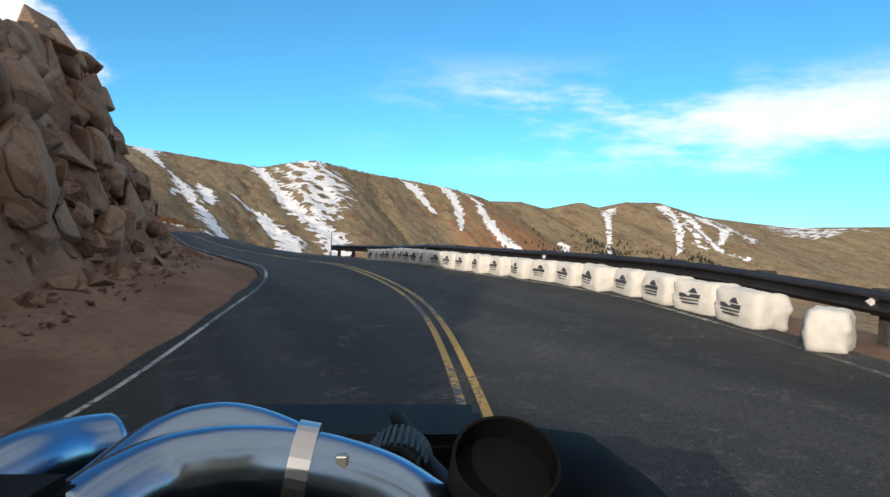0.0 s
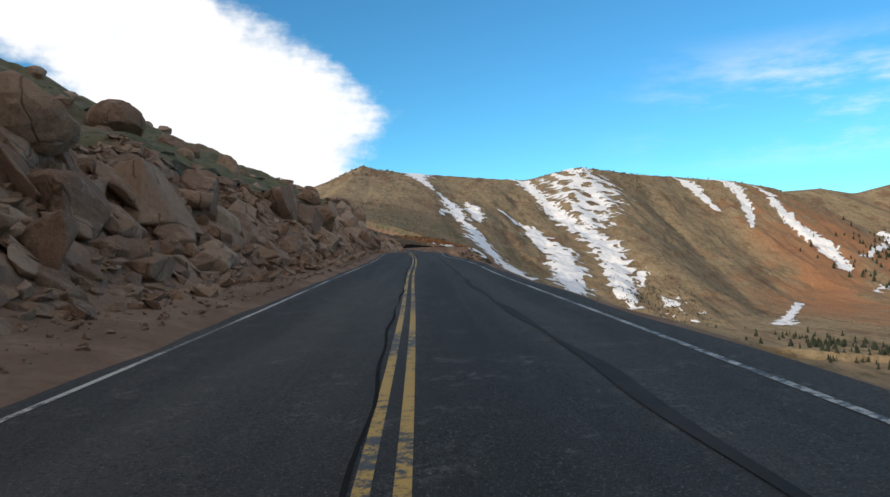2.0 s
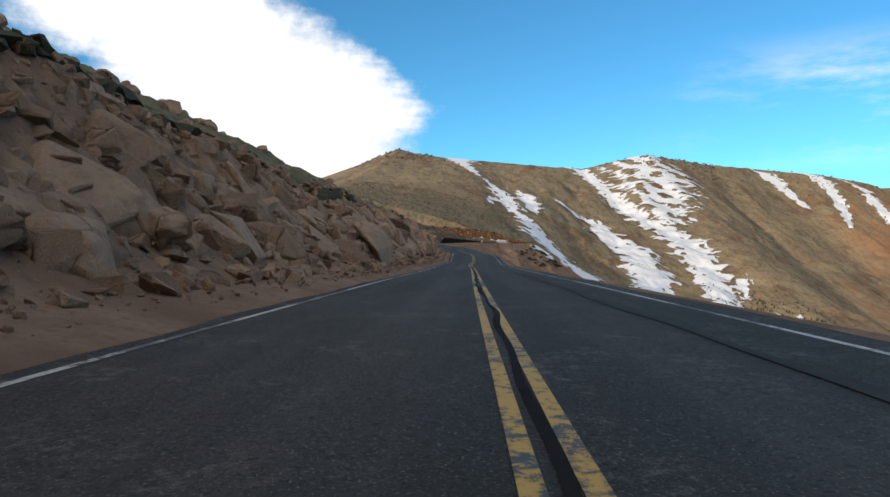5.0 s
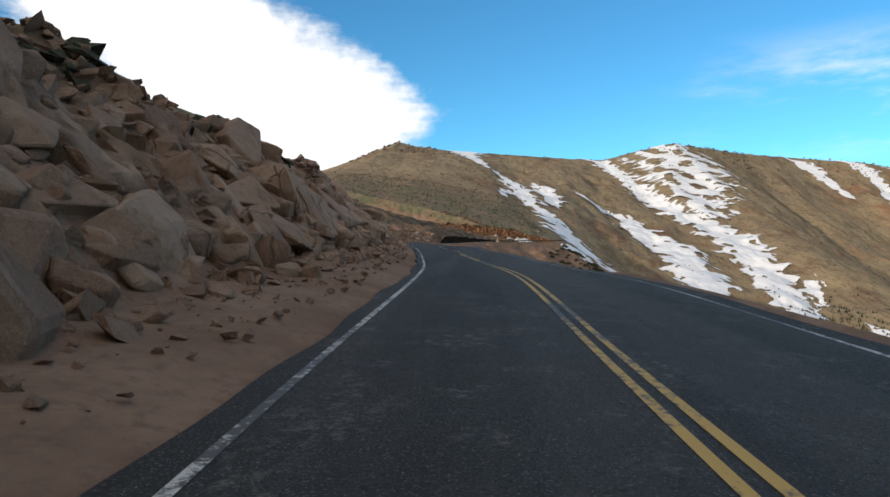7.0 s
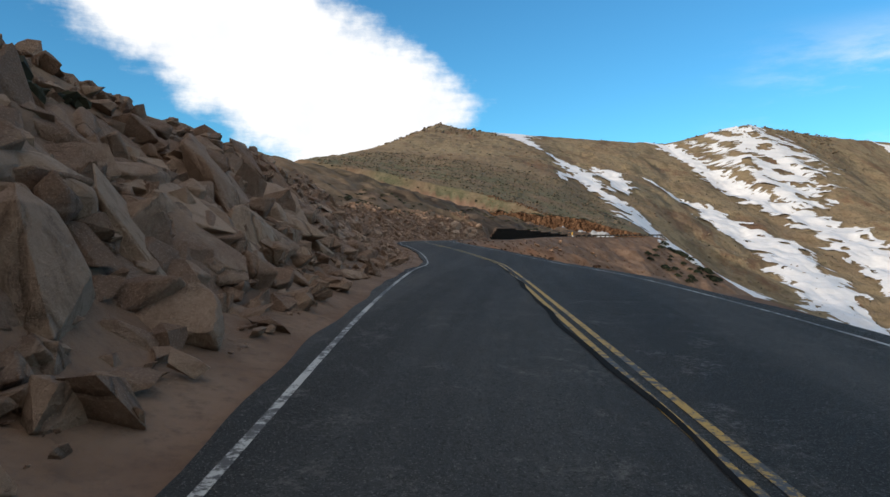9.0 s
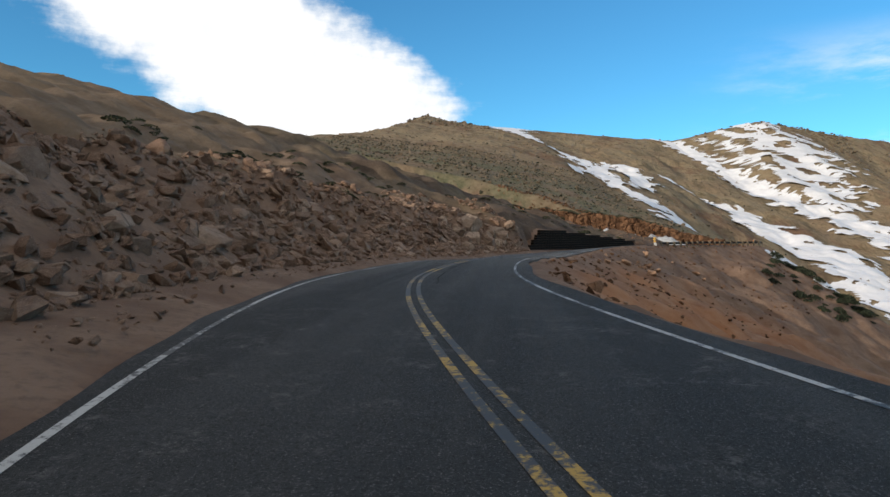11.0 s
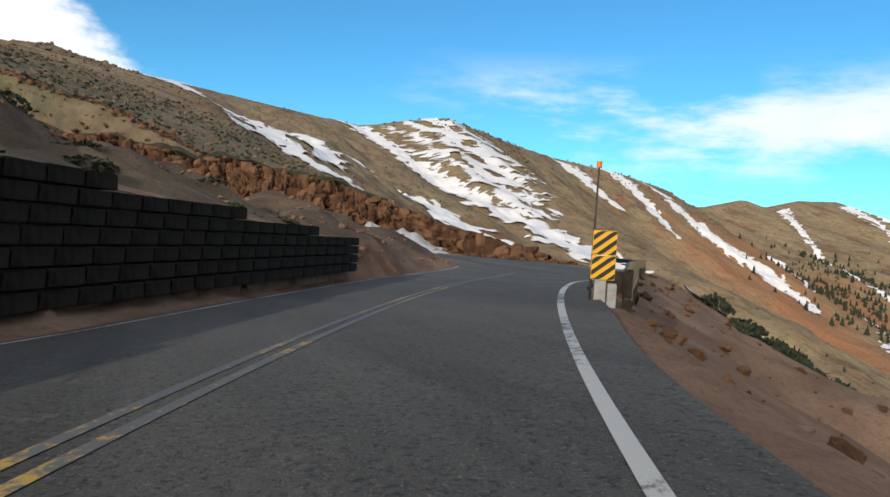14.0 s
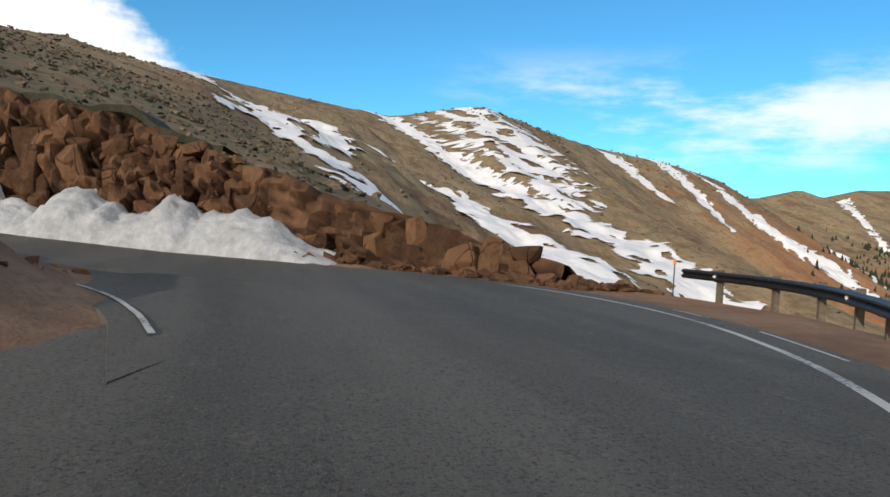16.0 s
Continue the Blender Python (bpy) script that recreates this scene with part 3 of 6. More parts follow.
def lw(r):
    return float(np.interp(r, RUN, LINE[:, 3]))


def rw(r):
    return -float(np.interp(r, RUN, LINE[:, 4]))


END = float(RUN[-1])
road = tagged(strip("road", 0, END, lambda r: min(lw(r), 4.5 if RUN[BEND] - 9 < r < RUN[BEND] + 14 else 99.0) + 0.28 + 0.05 * math.sin(r * 0.7) + 0.03 * math.sin(r * 1.9), lambda r: rw(r) - 0.5 - 0.07 * math.sin(r * 0.6) - 0.35 * min(max((r - 552) / 10.0, 0.0), 1.0), 0.0, ASPHALT, crown=1, thick=0.14),
              "dark weathered two-lane asphalt mountain road", "road", kind="structure")
YELLOW_END = run_of(477)


def wider(r):
    """The valley-side line is broader round the hairpin."""
    return 0.026 * min(max((r - 545.0) / 12.0, 0.0), 1.0)


for o in (0.1, -0.1):
    tagged(strip("center_line", 0, YELLOW_END, lambda r: o + 0.045, lambda r: o - 0.045, 0.005, YELLOW_PAINT), "worn yellow painted line along the road's middle", "road marking", "double yellow line", "structure")
tagged(strip("edge_line", 0, run_of(480.8), lambda r: lw(r) + 0.04, lambda r: lw(r) - 0.04, 0.005, WHITE_PAINT), "worn white painted line on the hill side", "road marking", kind="structure")
tagged(strip("edge_line", 0, float(RUN[BEND]) + 2.5, lambda r: rw(r) + 0.042 + wider(r), lambda r: rw(r) - 0.042 - wider(r), 0.005, WHITE_PAINT), "worn white painted line on the valley side", "road marking", kind="structure")
for r0_, r1_ in ((579.6, 582.0), (583.4, 584.4)):
    tagged(strip("edge_line", r0_, r1_, lambda r: rw(r) - 0.62, lambda r: rw(r) - 0.69, 0.005, WHITE_PAINT), "short stretch of an older worn white line", "road marking", kind="structure")


def on_surface(x, y, z):
    """The height of the paving inside the hairpin: the lower leg's own where that lies lower."""
    i = int(np.argmin((LINE[:BEND, 0] - x) ** 2 + (LINE[:BEND, 1] - y) ** 2))
    side = (x - LINE[i, 0]) * NORMAL[i, 0] + (y - LINE[i, 1]) * NORMAL[i, 1]
    own = LINE[i, 2] - side * banking(LINE[i, 0])
    f = min(max((x - 484.5) / 5.0, 0.0), 1.0)
    return own * (1 - f) + z * f


def inner_line():
    """The worn white line round the inside of the hairpin."""
    p, run = smooth_line(((485.6, -20.75, 0.43), (487.2, -20.4, 0.435), (489.3, -19.7, 0.44), (491.6, -18.5, 0.47), (494.2, -16.6, 0.6), (496.4, -13.4, 0.8)), 0.3)
    h = np.arctan2(np.gradient(p[:, 1]), np.gradient(p[:, 0]))
    verts = [(x - k * math.sin(a) * 0.045, y + k * math.cos(a) * 0.045, on_surface(x, y, z) + 0.018) for (x, y, z), a in zip(p, h) for k in (1, -1)]
    me = bpy.data.meshes.new("edge_line")
    me.from_pydata(verts, [], [(2 * i, 2 * i + 1, 2 * i + 3, 2 * i + 2) for i in range(len(p) - 1)])
    me.materials.append(WHITE_PAINT)
    return tagged(new("edge_line", me), "worn white painted line inside the hairpin", "road marking", kind="structure")


inner_line()


def apron():
    """The widened asphalt on the inside of the hairpin."""
    rim = ((483.2, -20.6, 0.41), (484.6, -20.4, 0.415), (485.8, -20.25, 0.42), (487.1, -20.0, 0.43), (489.1, -19.25, 0.435), (491.3, -18.1, 0.46), (493.9, -16.2, 0.58), (496.0, -13.0, 0.80), (498.6, -13.5, 0.83))
    p, run = smooth_line(rim, 0.4)
    verts = [(491.2, -24.0, 0.432)] + [(x, y, on_surface(x, y, z) + 0.008) for x, y, z in p] + [(x - 0.05, y + 0.05, on_surface(x, y, z) - 0.14) for x, y, z in p]
    n = len(p)
    faces = [(0, i + 1, i) for i in range(1, n)] + [(i, i + 1, n + i + 1, n + i) for i in range(1, n)]
    me = bpy.data.meshes.new("road_apron")
    me.from_pydata(verts, [], faces)
    me.materials.append(ASPHALT)
    return tagged(new("road_apron", me), "widened dark asphalt on the hairpin's inside", "road", kind="structure")


apron()


def mesh_object(name, verts, faces, mat, smooth=False):
    me = bpy.data.meshes.new(name)
    me.from_pydata(verts, [], faces)
    me.materials.append(mat)
    if smooth:
        me.polygons.foreach_set("use_smooth", np.ones(len(me.polygons), bool))
    return new(name, me)


def part(name, bm, mat, parent, label="", smooth=False):
    """One mesh object under a thing or a part; bm is given in the parent's own space."""
    me = bpy.data.meshes.new(name)
    bm.to_mesh(me)
    bm.free()
    me.materials.append(mat)
    if smooth:
        me.polygons.foreach_set("use_smooth", np.ones(len(me.polygons), bool))
    ob = new(name, me)
    ob.parent = parent
    return tagged(ob, label) if label else ob


def box(bm, x0, y0, z0, x1, y1, z1, bevel=0.0):
    geo = bmesh.ops.create_cube(bm, size=1.0, matrix=Matrix.LocRotScale(((x0 + x1) / 2, (y0 + y1) / 2, (z0 + z1) / 2), None, (x1 - x0, y1 - y0, z1 - z0)))
    if bevel:
        edges = list({e for v in geo["verts"] for e in v.link_edges})
        bmesh.ops.bevel(bm, geom=edges, offset=bevel, segments=2, affect="EDGES")
    return bm


# ---- broken rock: cells of stone with their own tilt ----
def cells(a, b, size, seed):
    """For points (a, b): a stone's random height, its tilt, and the nearness to its edge."""
    rng_ = np.random.RandomState(seed)
    table = rng_.rand(64, 64, 5)
    ca, cb = a / size, b / size
    ia, ib = np.floor(ca).astype(int), np.floor(cb).astype(int)
    d1, d2 = np.full(a.shape, 9.0), np.full(a.shape, 9.0)
    h = np.zeros(a.shape)
    for da in (-1, 0, 1):
        for db in (-1, 0, 1):
            t = table[(ia + da) % 64, (ib + db) % 64]
            ox, oy = ia + da + 0.1 + 0.8 * t[..., 0] - ca, ib + db + 0.1 + 0.8 * t[..., 1] - cb
            d = np.hypot(ox, oy)
            val = t[..., 2] - ox * (t[..., 3] - 0.5) * 1.3 - oy * (t[..., 4] - 0.5) * 1.3
            near = d < d1
            d2 = np.where(near, d1, np.minimum(d2, d))
            h = np.where(near, val, h)
            d1 = np.where(near, d, d1)
    return h, np.clip((d2 - d1) / 0.22, 0, 1)


def make_bank_material():
    mat, tree, bsdf = material("fractured_rock_and_dirt", 0.92, spec=0.15)
    m, ramp, mix, noise_of, stretch, link = node_maths(tree)
    pos = place_vec(tree)
    big, mid, fine = noise_of(pos, 0.5, 5.0, 0.6), noise_of(pos, 3.0, 8.0, 0.7), noise_of(pos, 22.0, 6.0, 0.7)
    island = attribute(tree, "stone")
    rock = mix(ramp(m("ADD", big, m("MULTIPLY", m("SUBTRACT", island, 0.5), 0.7)), 0.2, 0.8), (0.26, 0.175, 0.13, 1), (0.43, 0.315, 0.238, 1))
    rock = mix(m("MULTIPLY", ramp(mid, 0.48, 0.72), 0.7), rock, (0.14, 0.095, 0.072, 1))
    soil = mix(ramp(fine, 0.35, 0.7), (0.175, 0.112, 0.083, 1), (0.29, 0.195, 0.145, 1))
    col = mix(attribute(tree, "dirt"), rock, soil)
    # near-black painted into the gaps between stones, standing in for crevice shade
    col = mix(m("MULTIPLY", attribute(tree, "crevice_shade"), 0.85), col, (0.032, 0.023, 0.018, 1))
    tree.links.new(col, bsdf.inputs["Base Color"])
    bump(tree, bsdf, m("ADD", m("MULTIPLY", mid, 2.0), fine), 0.9, 0.07)
    return mat


def rock_sheet(name, pos, out, amount, a, b, dirt, mat, sizes):
    """A sheet of fractured rock: a grid of places pushed outwards, stone by stone."""
    n, k = a.shape
    push, crevice_shade, stone = np.zeros(a.shape), np.zeros(a.shape), np.zeros(a.shape)
    for size, amp, sq, seed in sizes:
        wa, wb = a + 0.35 * size * wavy(a, b, seed + 50, 2, size * 2.5), b + 0.35 * size * wavy(b, a, seed + 60, 2, size * 2.5)
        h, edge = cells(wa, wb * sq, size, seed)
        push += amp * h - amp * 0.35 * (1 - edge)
        # strongest at a stone's sunken edge, where the materials paint shade
        crevice_shade = np.maximum(crevice_shade, (1 - edge) * min(1.0, amp * 2.2))
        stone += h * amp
    push = push * amount + 0.05 * wavy(a, b, 77, 3, 0.9) * amount
    p = pos + out * push[..., None]
    verts = p.reshape(-1, 3)
    i = (np.arange(n - 1)[:, None] * k + np.arange(k - 1)[None]).ravel()
    faces = np.column_stack([i, i + k, i + k + 1, i + 1])
    ob = mesh_object(name, verts.tolist(), faces.tolist(), mat)
    total = sum(s[1] for s in sizes)
    for key, val in (("dirt", dirt), ("crevice_shade", crevice_shade * (1 - dirt)), ("stone", stone / total)):
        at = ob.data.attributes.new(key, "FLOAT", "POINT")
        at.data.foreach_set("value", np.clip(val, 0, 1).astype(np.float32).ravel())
    return ob


BANK = make_bank_material()


def bank_along(x0, x1, seed):
    runs = np.arange(run_of(x0), run_of(x1), 0.24)
    us = np.arange(-0.5, 13.2, 0.24)
    rr, uu = np.meshgrid(runs, us, indexing="ij")
    idx = np.clip(np.searchsorted(RUN, rr), 0, len(RUN) - 1)
    toe = np.interp(LINE[idx, 0], CUT[:, 0], CUT[:, 1])
    off = np.interp(rr, RUN, LINE[:, 3]) + toe + uu * 0.78
    cx, cy = np.interp(rr, RUN, LINE[:, 0]), np.interp(rr, RUN, LINE[:, 1])
    h = np.interp(rr, RUN, np.unwrap(HEAD))
    x, y = cx - np.sin(h) * off, cy + np.cos(h) * off
    z = ground_z(x, y)
    out = np.stack([np.sin(h) * 0.75, -np.cos(h) * 0.75, 0.66 + 0 * h], -1)
    high = np.interp(cx, CUT[:, 0], CUT[:, 2] / CUT[:, 3]) / 0.78
    inside = np.clip((uu + 0.2) / 0.9, 0, 1) * np.clip((high + 1.5 - uu) / 1.8, 0, 1)
    rocky = np.clip(0.62 + 0.75 * wavy(rr, uu * 1.5, 31, 3, 17.0) + 0.6 * np.exp(-((cx - 141) / 13.0) ** 2) + 0.5 * np.exp(-((cx - 5) / 25.0) ** 2) + 0.35 * np.exp(-((cx - 222) / 15.0) ** 2), 0.0, 1.0)
    rocky = np.clip((rocky - 0.25) * 2.0, 0.0, 1.0) * np.clip((uu - 0.2) / 1.2, 0, 1)
    rocky = rocky * np.interp(cx, (25, 38, 112, 124, 150, 162, 205, 215, 300, 330, 440), (1.0, 0.55, 0.55, 1.0, 1.0, 0.6, 0.7, 1.0, 0.9, 0.5, 0.4))
    packed = np.interp(cx, (26, 34, 114, 122, 150, 158), (1.0, 0.0, 0.0, 1.0, 1.0, 0.0)) * np.clip((uu - 0.3) / 0.8, 0, 1)
    amount = inside * (0.14 + 0.3 * rocky) * np.interp(cx, (320, 360), (1.0, 0.42))
    pos = np.stack([x, y, z - 0.35 * (1 - inside) - 0.10], -1) - out * (0.45 * packed)[..., None]
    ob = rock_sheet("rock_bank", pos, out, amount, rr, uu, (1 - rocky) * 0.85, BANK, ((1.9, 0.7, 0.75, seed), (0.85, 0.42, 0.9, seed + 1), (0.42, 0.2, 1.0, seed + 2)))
    return tagged(ob, "steep cut bank of fractured pinkish granite and dirt", "rock bank", kind="structure")


BANKS = [bank_along(-12, 60, 3), bank_along(59.8, 160, 7), bank_along(159.8, 300, 13), bank_along(299.8, 431.5, 23)]


# ---- boulders ----
def rock_mesh(name, seed, detail=3, cuts=14, squash=(1.0, 0.8, 0.75), mat=None):
    rng = random.Random(seed)
    bm = bmesh.new()
    bmesh.ops.create_icosphere(bm, subdivisions=detail, radius=1.3)
    planes = []
    for _ in range(cuts):
        n = Vector((rng.gauss(0, 1), rng.gauss(0, 1), rng.gauss(0, 1))).normalized()
        planes.append((n, rng.uniform(0.6, 0.95)))
    for v in bm.verts:
        for n, d in planes:
            over = v.co.dot(n) - d
            if over > 0:
                v.co -= n * over * 0.95
        q = v.co * 1.7 + Vector((seed, 0, 0))
        v.co *= 1 + 0.06 * noise.noise(q) + 0.035 * noise.noise(q * 3.1) + 0.02 * noise.noise(q * 7.0)
        v.co = Vector((v.co.x * squash[0], v.co.y * squash[1], v.co.z * squash[2]))
    me = bpy.data.meshes.new(name)
    bm.to_mesh(me)
    bm.free()
    me.materials.append(mat or ROCK)
    return me


def block_mesh(name, seed, half, mat, points=18, square=0.55, bevel=0.05, rough=0.03, cuts=1):
    """A broken block: the hull of random points, its edges worn, its faces a little uneven."""
    rng = random.Random(seed)
    bm = bmesh.new()
    for _ in range(points):
        v = Vector((rng.gauss(0, 1), rng.gauss(0, 1), rng.gauss(0, 1))).normalized()
        v /= max(abs(c) for c in v) ** square
        v *= rng.uniform(0.86, 1.06)
        bm.verts.new((v.x * half[0], v.y * half[1], v.z * half[2]))
    res = bmesh.ops.convex_hull(bm, input=bm.verts[:])
    bmesh.ops.delete(bm, geom=list({g for g in res["geom_interior"] + res["geom_unused"] if isinstance(g, bmesh.types.BMVert)}), context="VERTS")
    bmesh.ops.dissolve_limit(bm, angle_limit=0.3, verts=bm.verts[:], edges=bm.edges[:])
    if bevel:
        bmesh.ops.bevel(bm, geom=[e for e in bm.edges if e.calc_face_angle(0) > 0.3], offset=bevel, segments=1, affect="EDGES", clamp_overlap=True)
    bmesh.ops.triangulate(bm, faces=bm.faces[:])
    if cuts:
        bmesh.ops.subdivide_edges(bm, edges=[e for e in bm.edges if e.calc_length() > 0.3], cuts=cuts, use_grid_fill=True)
        bmesh.ops.triangulate(bm, faces=bm.faces[:])
    if rough:
        for v in bm.verts:
            q = v.co * 2.3 + Vector((seed * 3.1, 0, 0))
            v.co += v.co.normalized() * rough * (noise.noise(q) * 1.4 + noise.noise(q * 3.3) * 0.8)
    me = bpy.data.meshes.new(name)
    bm.to_mesh(me)
    bm.free()
    me.materials.append(mat)
    return me


SLABS = [block_mesh("stone", 200 + i, (1.0, 0.72 + 0.07 * (i % 4), 0.42 + 0.06 * (i % 5)), ROCK, 15 + i % 6, 0.62 + 0.1 * (i % 4), 0.045, 0.025, 2) for i in range(22)]
ROCKS = [block_mesh("boulder", 10 + i, (1.0, 0.7 + 0.06 * (i % 5), 0.62 + 0.07 * (i % 4)), ROCK, 16 + i % 5, 0.5, 0.06, 0.035, 2) for i in range(12)]
ROUND = [rock_mesh("boulder", 60 + i, 4, 6, (1.0, 0.9, 0.8)) for i in range(5)]


def set_boulder(rng, run, left, size, sink=0.3, kinds=None, label="angular pinkish granite boulder on the cut bank", tall=1.0, group="boulders on the cut bank", lift=0.0):
    p, h = on_road(run, left)
    z = float(ground_z(np.array([p.x]), np.array([p.y]))[0])
    ob = new("boulder", rng.choice(kinds or ROCKS))
    s = Vector((size * rng.uniform(0.8, 1.25), size * rng.uniform(0.8, 1.2), size * rng.uniform(0.75, 1.15) * tall))
    ob.matrix_world = Matrix.LocRotScale(Vector((p.x, p.y, z + size * tall * (0.45 - sink) + lift)), Euler((rng.uniform(-0.45, 0.45), rng.uniform(-0.45, 0.45), rng.uniform(0, 6.28))), s)
    return tagged(ob, label, "boulder", group)


def bank_left(x, u):
    """Offset to the left of the road's middle for a place u metres up the bank."""
    return float(np.interp(x, LINE[:BEND, 0], LINE[:BEND, 3]) + np.interp(x, CUT[:, 0], CUT[:, 1])) + u


def lay_stones(parent, rows, seed):
    """Stones bedded in the face of a bank: rows of x, u up the slope, half length, half height, thickness."""
    rng = random.Random(seed)
    spots = np.array([on_road(run_of(r[0]), bank_left(r[0], r[1]))[0][:2] for r in rows])
    x, y = spots[:, 0], spots[:, 1]
    z = ground_z(x, y)
    e = 0.6
    gx, gy = (ground_z(x + e, y) - ground_z(x - e, y)) / (2 * e), (ground_z(x, y + e) - ground_z(x, y - e)) / (2 * e)
    for k, (rx, u, a, b, c) in enumerate(rows):
        n = Vector((-gx[k], -gy[k], 1)).normalized()
        n = Vector((n.x, n.y, max(n.z, 0.45))).normalized()
        h = on_road(run_of(rx), 0)[1]
        along = Vector((math.cos(h), math.sin(h), 0))
        along = (along - n * along.dot(n)).normalized()
        m = Matrix((along, n.cross(along), n)).transposed()
        turn = Euler((rng.gauss(0, 0.22), rng.gauss(0, 0.25), rng.gauss(0, 0.45) + 0.25)).to_matrix()
        size = Vector((a, b, c))
        ob = new("stone", rng.choice(SLABS))
        ob.parent = parent
        ob.matrix_basis = Matrix.Translation(Vector((x[k], y[k], z[k])) + n * c * rng.uniform(-0.1, 0.3)) @ (m @ turn).to_4x4() @ Matrix.Diagonal((*size, 1))


def stone_field(x0, x1, cell, up, u1, share, thick, seed, big=0.0, u0=0.35):
    """Rows for lay_stones: a loose grid of stones over part of a bank."""
    rng = random.Random(seed)
    rows = []
    n_u = max(1, int((u1 - u0) / up))
    for j in range(n_u):
        x = x0 + (j % 2) * cell * 0.5
        while x < x1:
            if rng.random() < share:
                k = rng.uniform(0.75, 1.3) * (1.7 if rng.random() < big else 1.0)
                rows.append((x + rng.uniform(-0.25, 0.25) * cell, u0 + (j + 0.5 + rng.uniform(-0.3, 0.3)) * up, cell * 0.56 * k, up * 0.62 * math.hypot(1, float(np.interp(x, CUT[:, 0], CUT[:, 3]))) * k * rng.uniform(0.85, 1.2), thick * k * rng.uniform(0.8, 1.25)))
            x += cell * rng.uniform(0.85, 1.2)
    return rows


lay_stones(BANKS[0], stone_field(-11, 30, 1.05, 0.42, 4.9, 1.0, 0.6, 1, 0.12), 1)
lay_stones(BANKS[0], stone_field(30, 60, 1.4, 1.0, 5.0, 0.5, 0.6, 2, 0.12), 2)
lay_stones(BANKS[1], stone_field(60, 119, 1.4, 1.0, 5.0, 0.48, 0.6, 3, 0.14), 3)
lay_stones(BANKS[1], stone_field(119, 153, 2.2, 0.95, 5.0, 0.97, 0.9, 4, 0.3), 44)
lay_stones(BANKS[1], stone_field(152, 160, 1.5, 1.0, 6.5, 0.5, 0.6, 5, 0.1), 5)
lay_stones(BANKS[2], stone_field(160, 212, 1.4, 1.0, 4.2, 0.6, 0.55, 6, 0.12), 6)
lay_stones(BANKS[2], stone_field(212, 234, 1.6, 0.95, 4.2, 0.8, 0.75, 7, 0.15), 7)
lay_stones(BANKS[2], stone_field(234, 300, 1.3, 0.8, 4.0, 0.72, 0.5, 8, 0.16), 8)
lay_stones(BANKS[3], stone_field(300, 330, 1.25, 0.85, 4.2, 0.62, 0.45, 9, 0.1), 9)
lay_stones(BANKS[3], stone_field(330, 425, 0.9, 0.8, 4.4, 0.12, 0.24, 10), 10)

# broad slabs that stand out of the bank
lay_stones(BANKS[1], ((70, 3.4, 1.7, 1.4, 0.9), (77, 2.2, 1.4, 1.2, 0.8), (80, 2.4, 1.7, 1.2, 0.9), (84, 2.0, 1.3, 1.1, 0.8), (73, 1.2, 1.1, 0.8, 0.7), (106, 2.4, 1.6, 1.3, 0.9), (110, 1.8, 1.4, 1.2, 0.9)), 21)
lay_stones(BANKS[2], ((228, 1.6, 1.3, 1.2, 0.8), (231.5, 1.9, 1.1, 1.1, 0.7), (235, 1.5, 1.2, 1.0, 0.7), (239, 1.7, 0.9, 1.0, 0.6), (247, 2.4, 1.0, 0.8, 0.6), (263, 3.0, 1.6, 1.3, 0.9), (266, 2.4, 1.3, 1.2, 0.8), (270, 2.2, 1.1, 1.3, 0.7), (274, 1.6, 0.9, 1.2, 0.7), (279, 2.4, 1.1, 1.0, 0.7), (187, 2.0, 1.3, 1.0, 0.7), (201, 2.6, 1.4, 1.0, 0.8)), 22)
lay_stones(BANKS[3], ((313.5, 3.6, 1.4, 0.9, 0.7), (315.5, 2.4, 1.4, 1.4, 0.8), (319, 1.8, 1.3, 1.5, 0.8), (322.5, 2.2, 1.2, 1.2, 0.7), (327, 1.8, 1.1, 1.0, 0.6)), 23)

rng = random.Random(4)
for i in range(130):
    x = rng.uniform(-10, 425)
    size = rng.choice((0.3, 0.35, 0.4, 0.5, 0.6, 0.75)) * (0.62 if x > 340 else 1.0)
    up = rng.random() ** 1.3 * 4.6
    set_boulder(rng, run_of(x), bank_left(x, 0.3 + 0.5 * size + up), size * (0.75 if up > 2.6 else 1.0), 0.34)
# weathered knobs along the skyline
for i in range(64):
    x = rng.uniform(24, 300)
    set_boulder(rng, run_of(x), bank_left(x, rng.uniform(7.0, 16.0)), rng.choice((0.3, 0.4, 0.5, 0.65)), 0.34, ROUND, "rounded weathered granite knob on the grassy slope", 0.95, "knobs on the slope")
for x, u, s in ((154.5, 10.5, 1.5), (157.5, 13.0, 1.2), (144, 5.2, 1.3), (147.5, 4.6, 1.05), (131, 7.0, 1.2), (110, 11.5, 1.3), (100, 12.5, 1.1), (86, 11.0, 1.2), (91, 3.4, 1.7), (94, 2.6, 1.5), (97, 1.9, 1.4), (99.5, 2.6, 1.2), (93, 0.9, 0.9), (101.5, 1.3, 0.9), (62, 5.0, 1.5), (66, 4.6, 1.2), (64, 2.2, 1.1), (75, 3.0, 1.2), (3, 5.2, 1.2), (6.5, 5.0, 1.3)):
    set_boulder(rng, run_of(x), bank_left(x, u), s, 0.15, ROUND, "large rounded granite boulder perched on the bank", 1.0, "perched boulders")
for x, u, s in ((283.5, 0.9, 0.85), (311.6, -0.05, 0.47), (292.5, 0.9, 0.5)):
    set_boulder(rng, run_of(x), bank_left(x, u), s, 0.15, ROUND, "pale rounded granite boulder resting on the dirt slope", 1.0, "pale boulders")
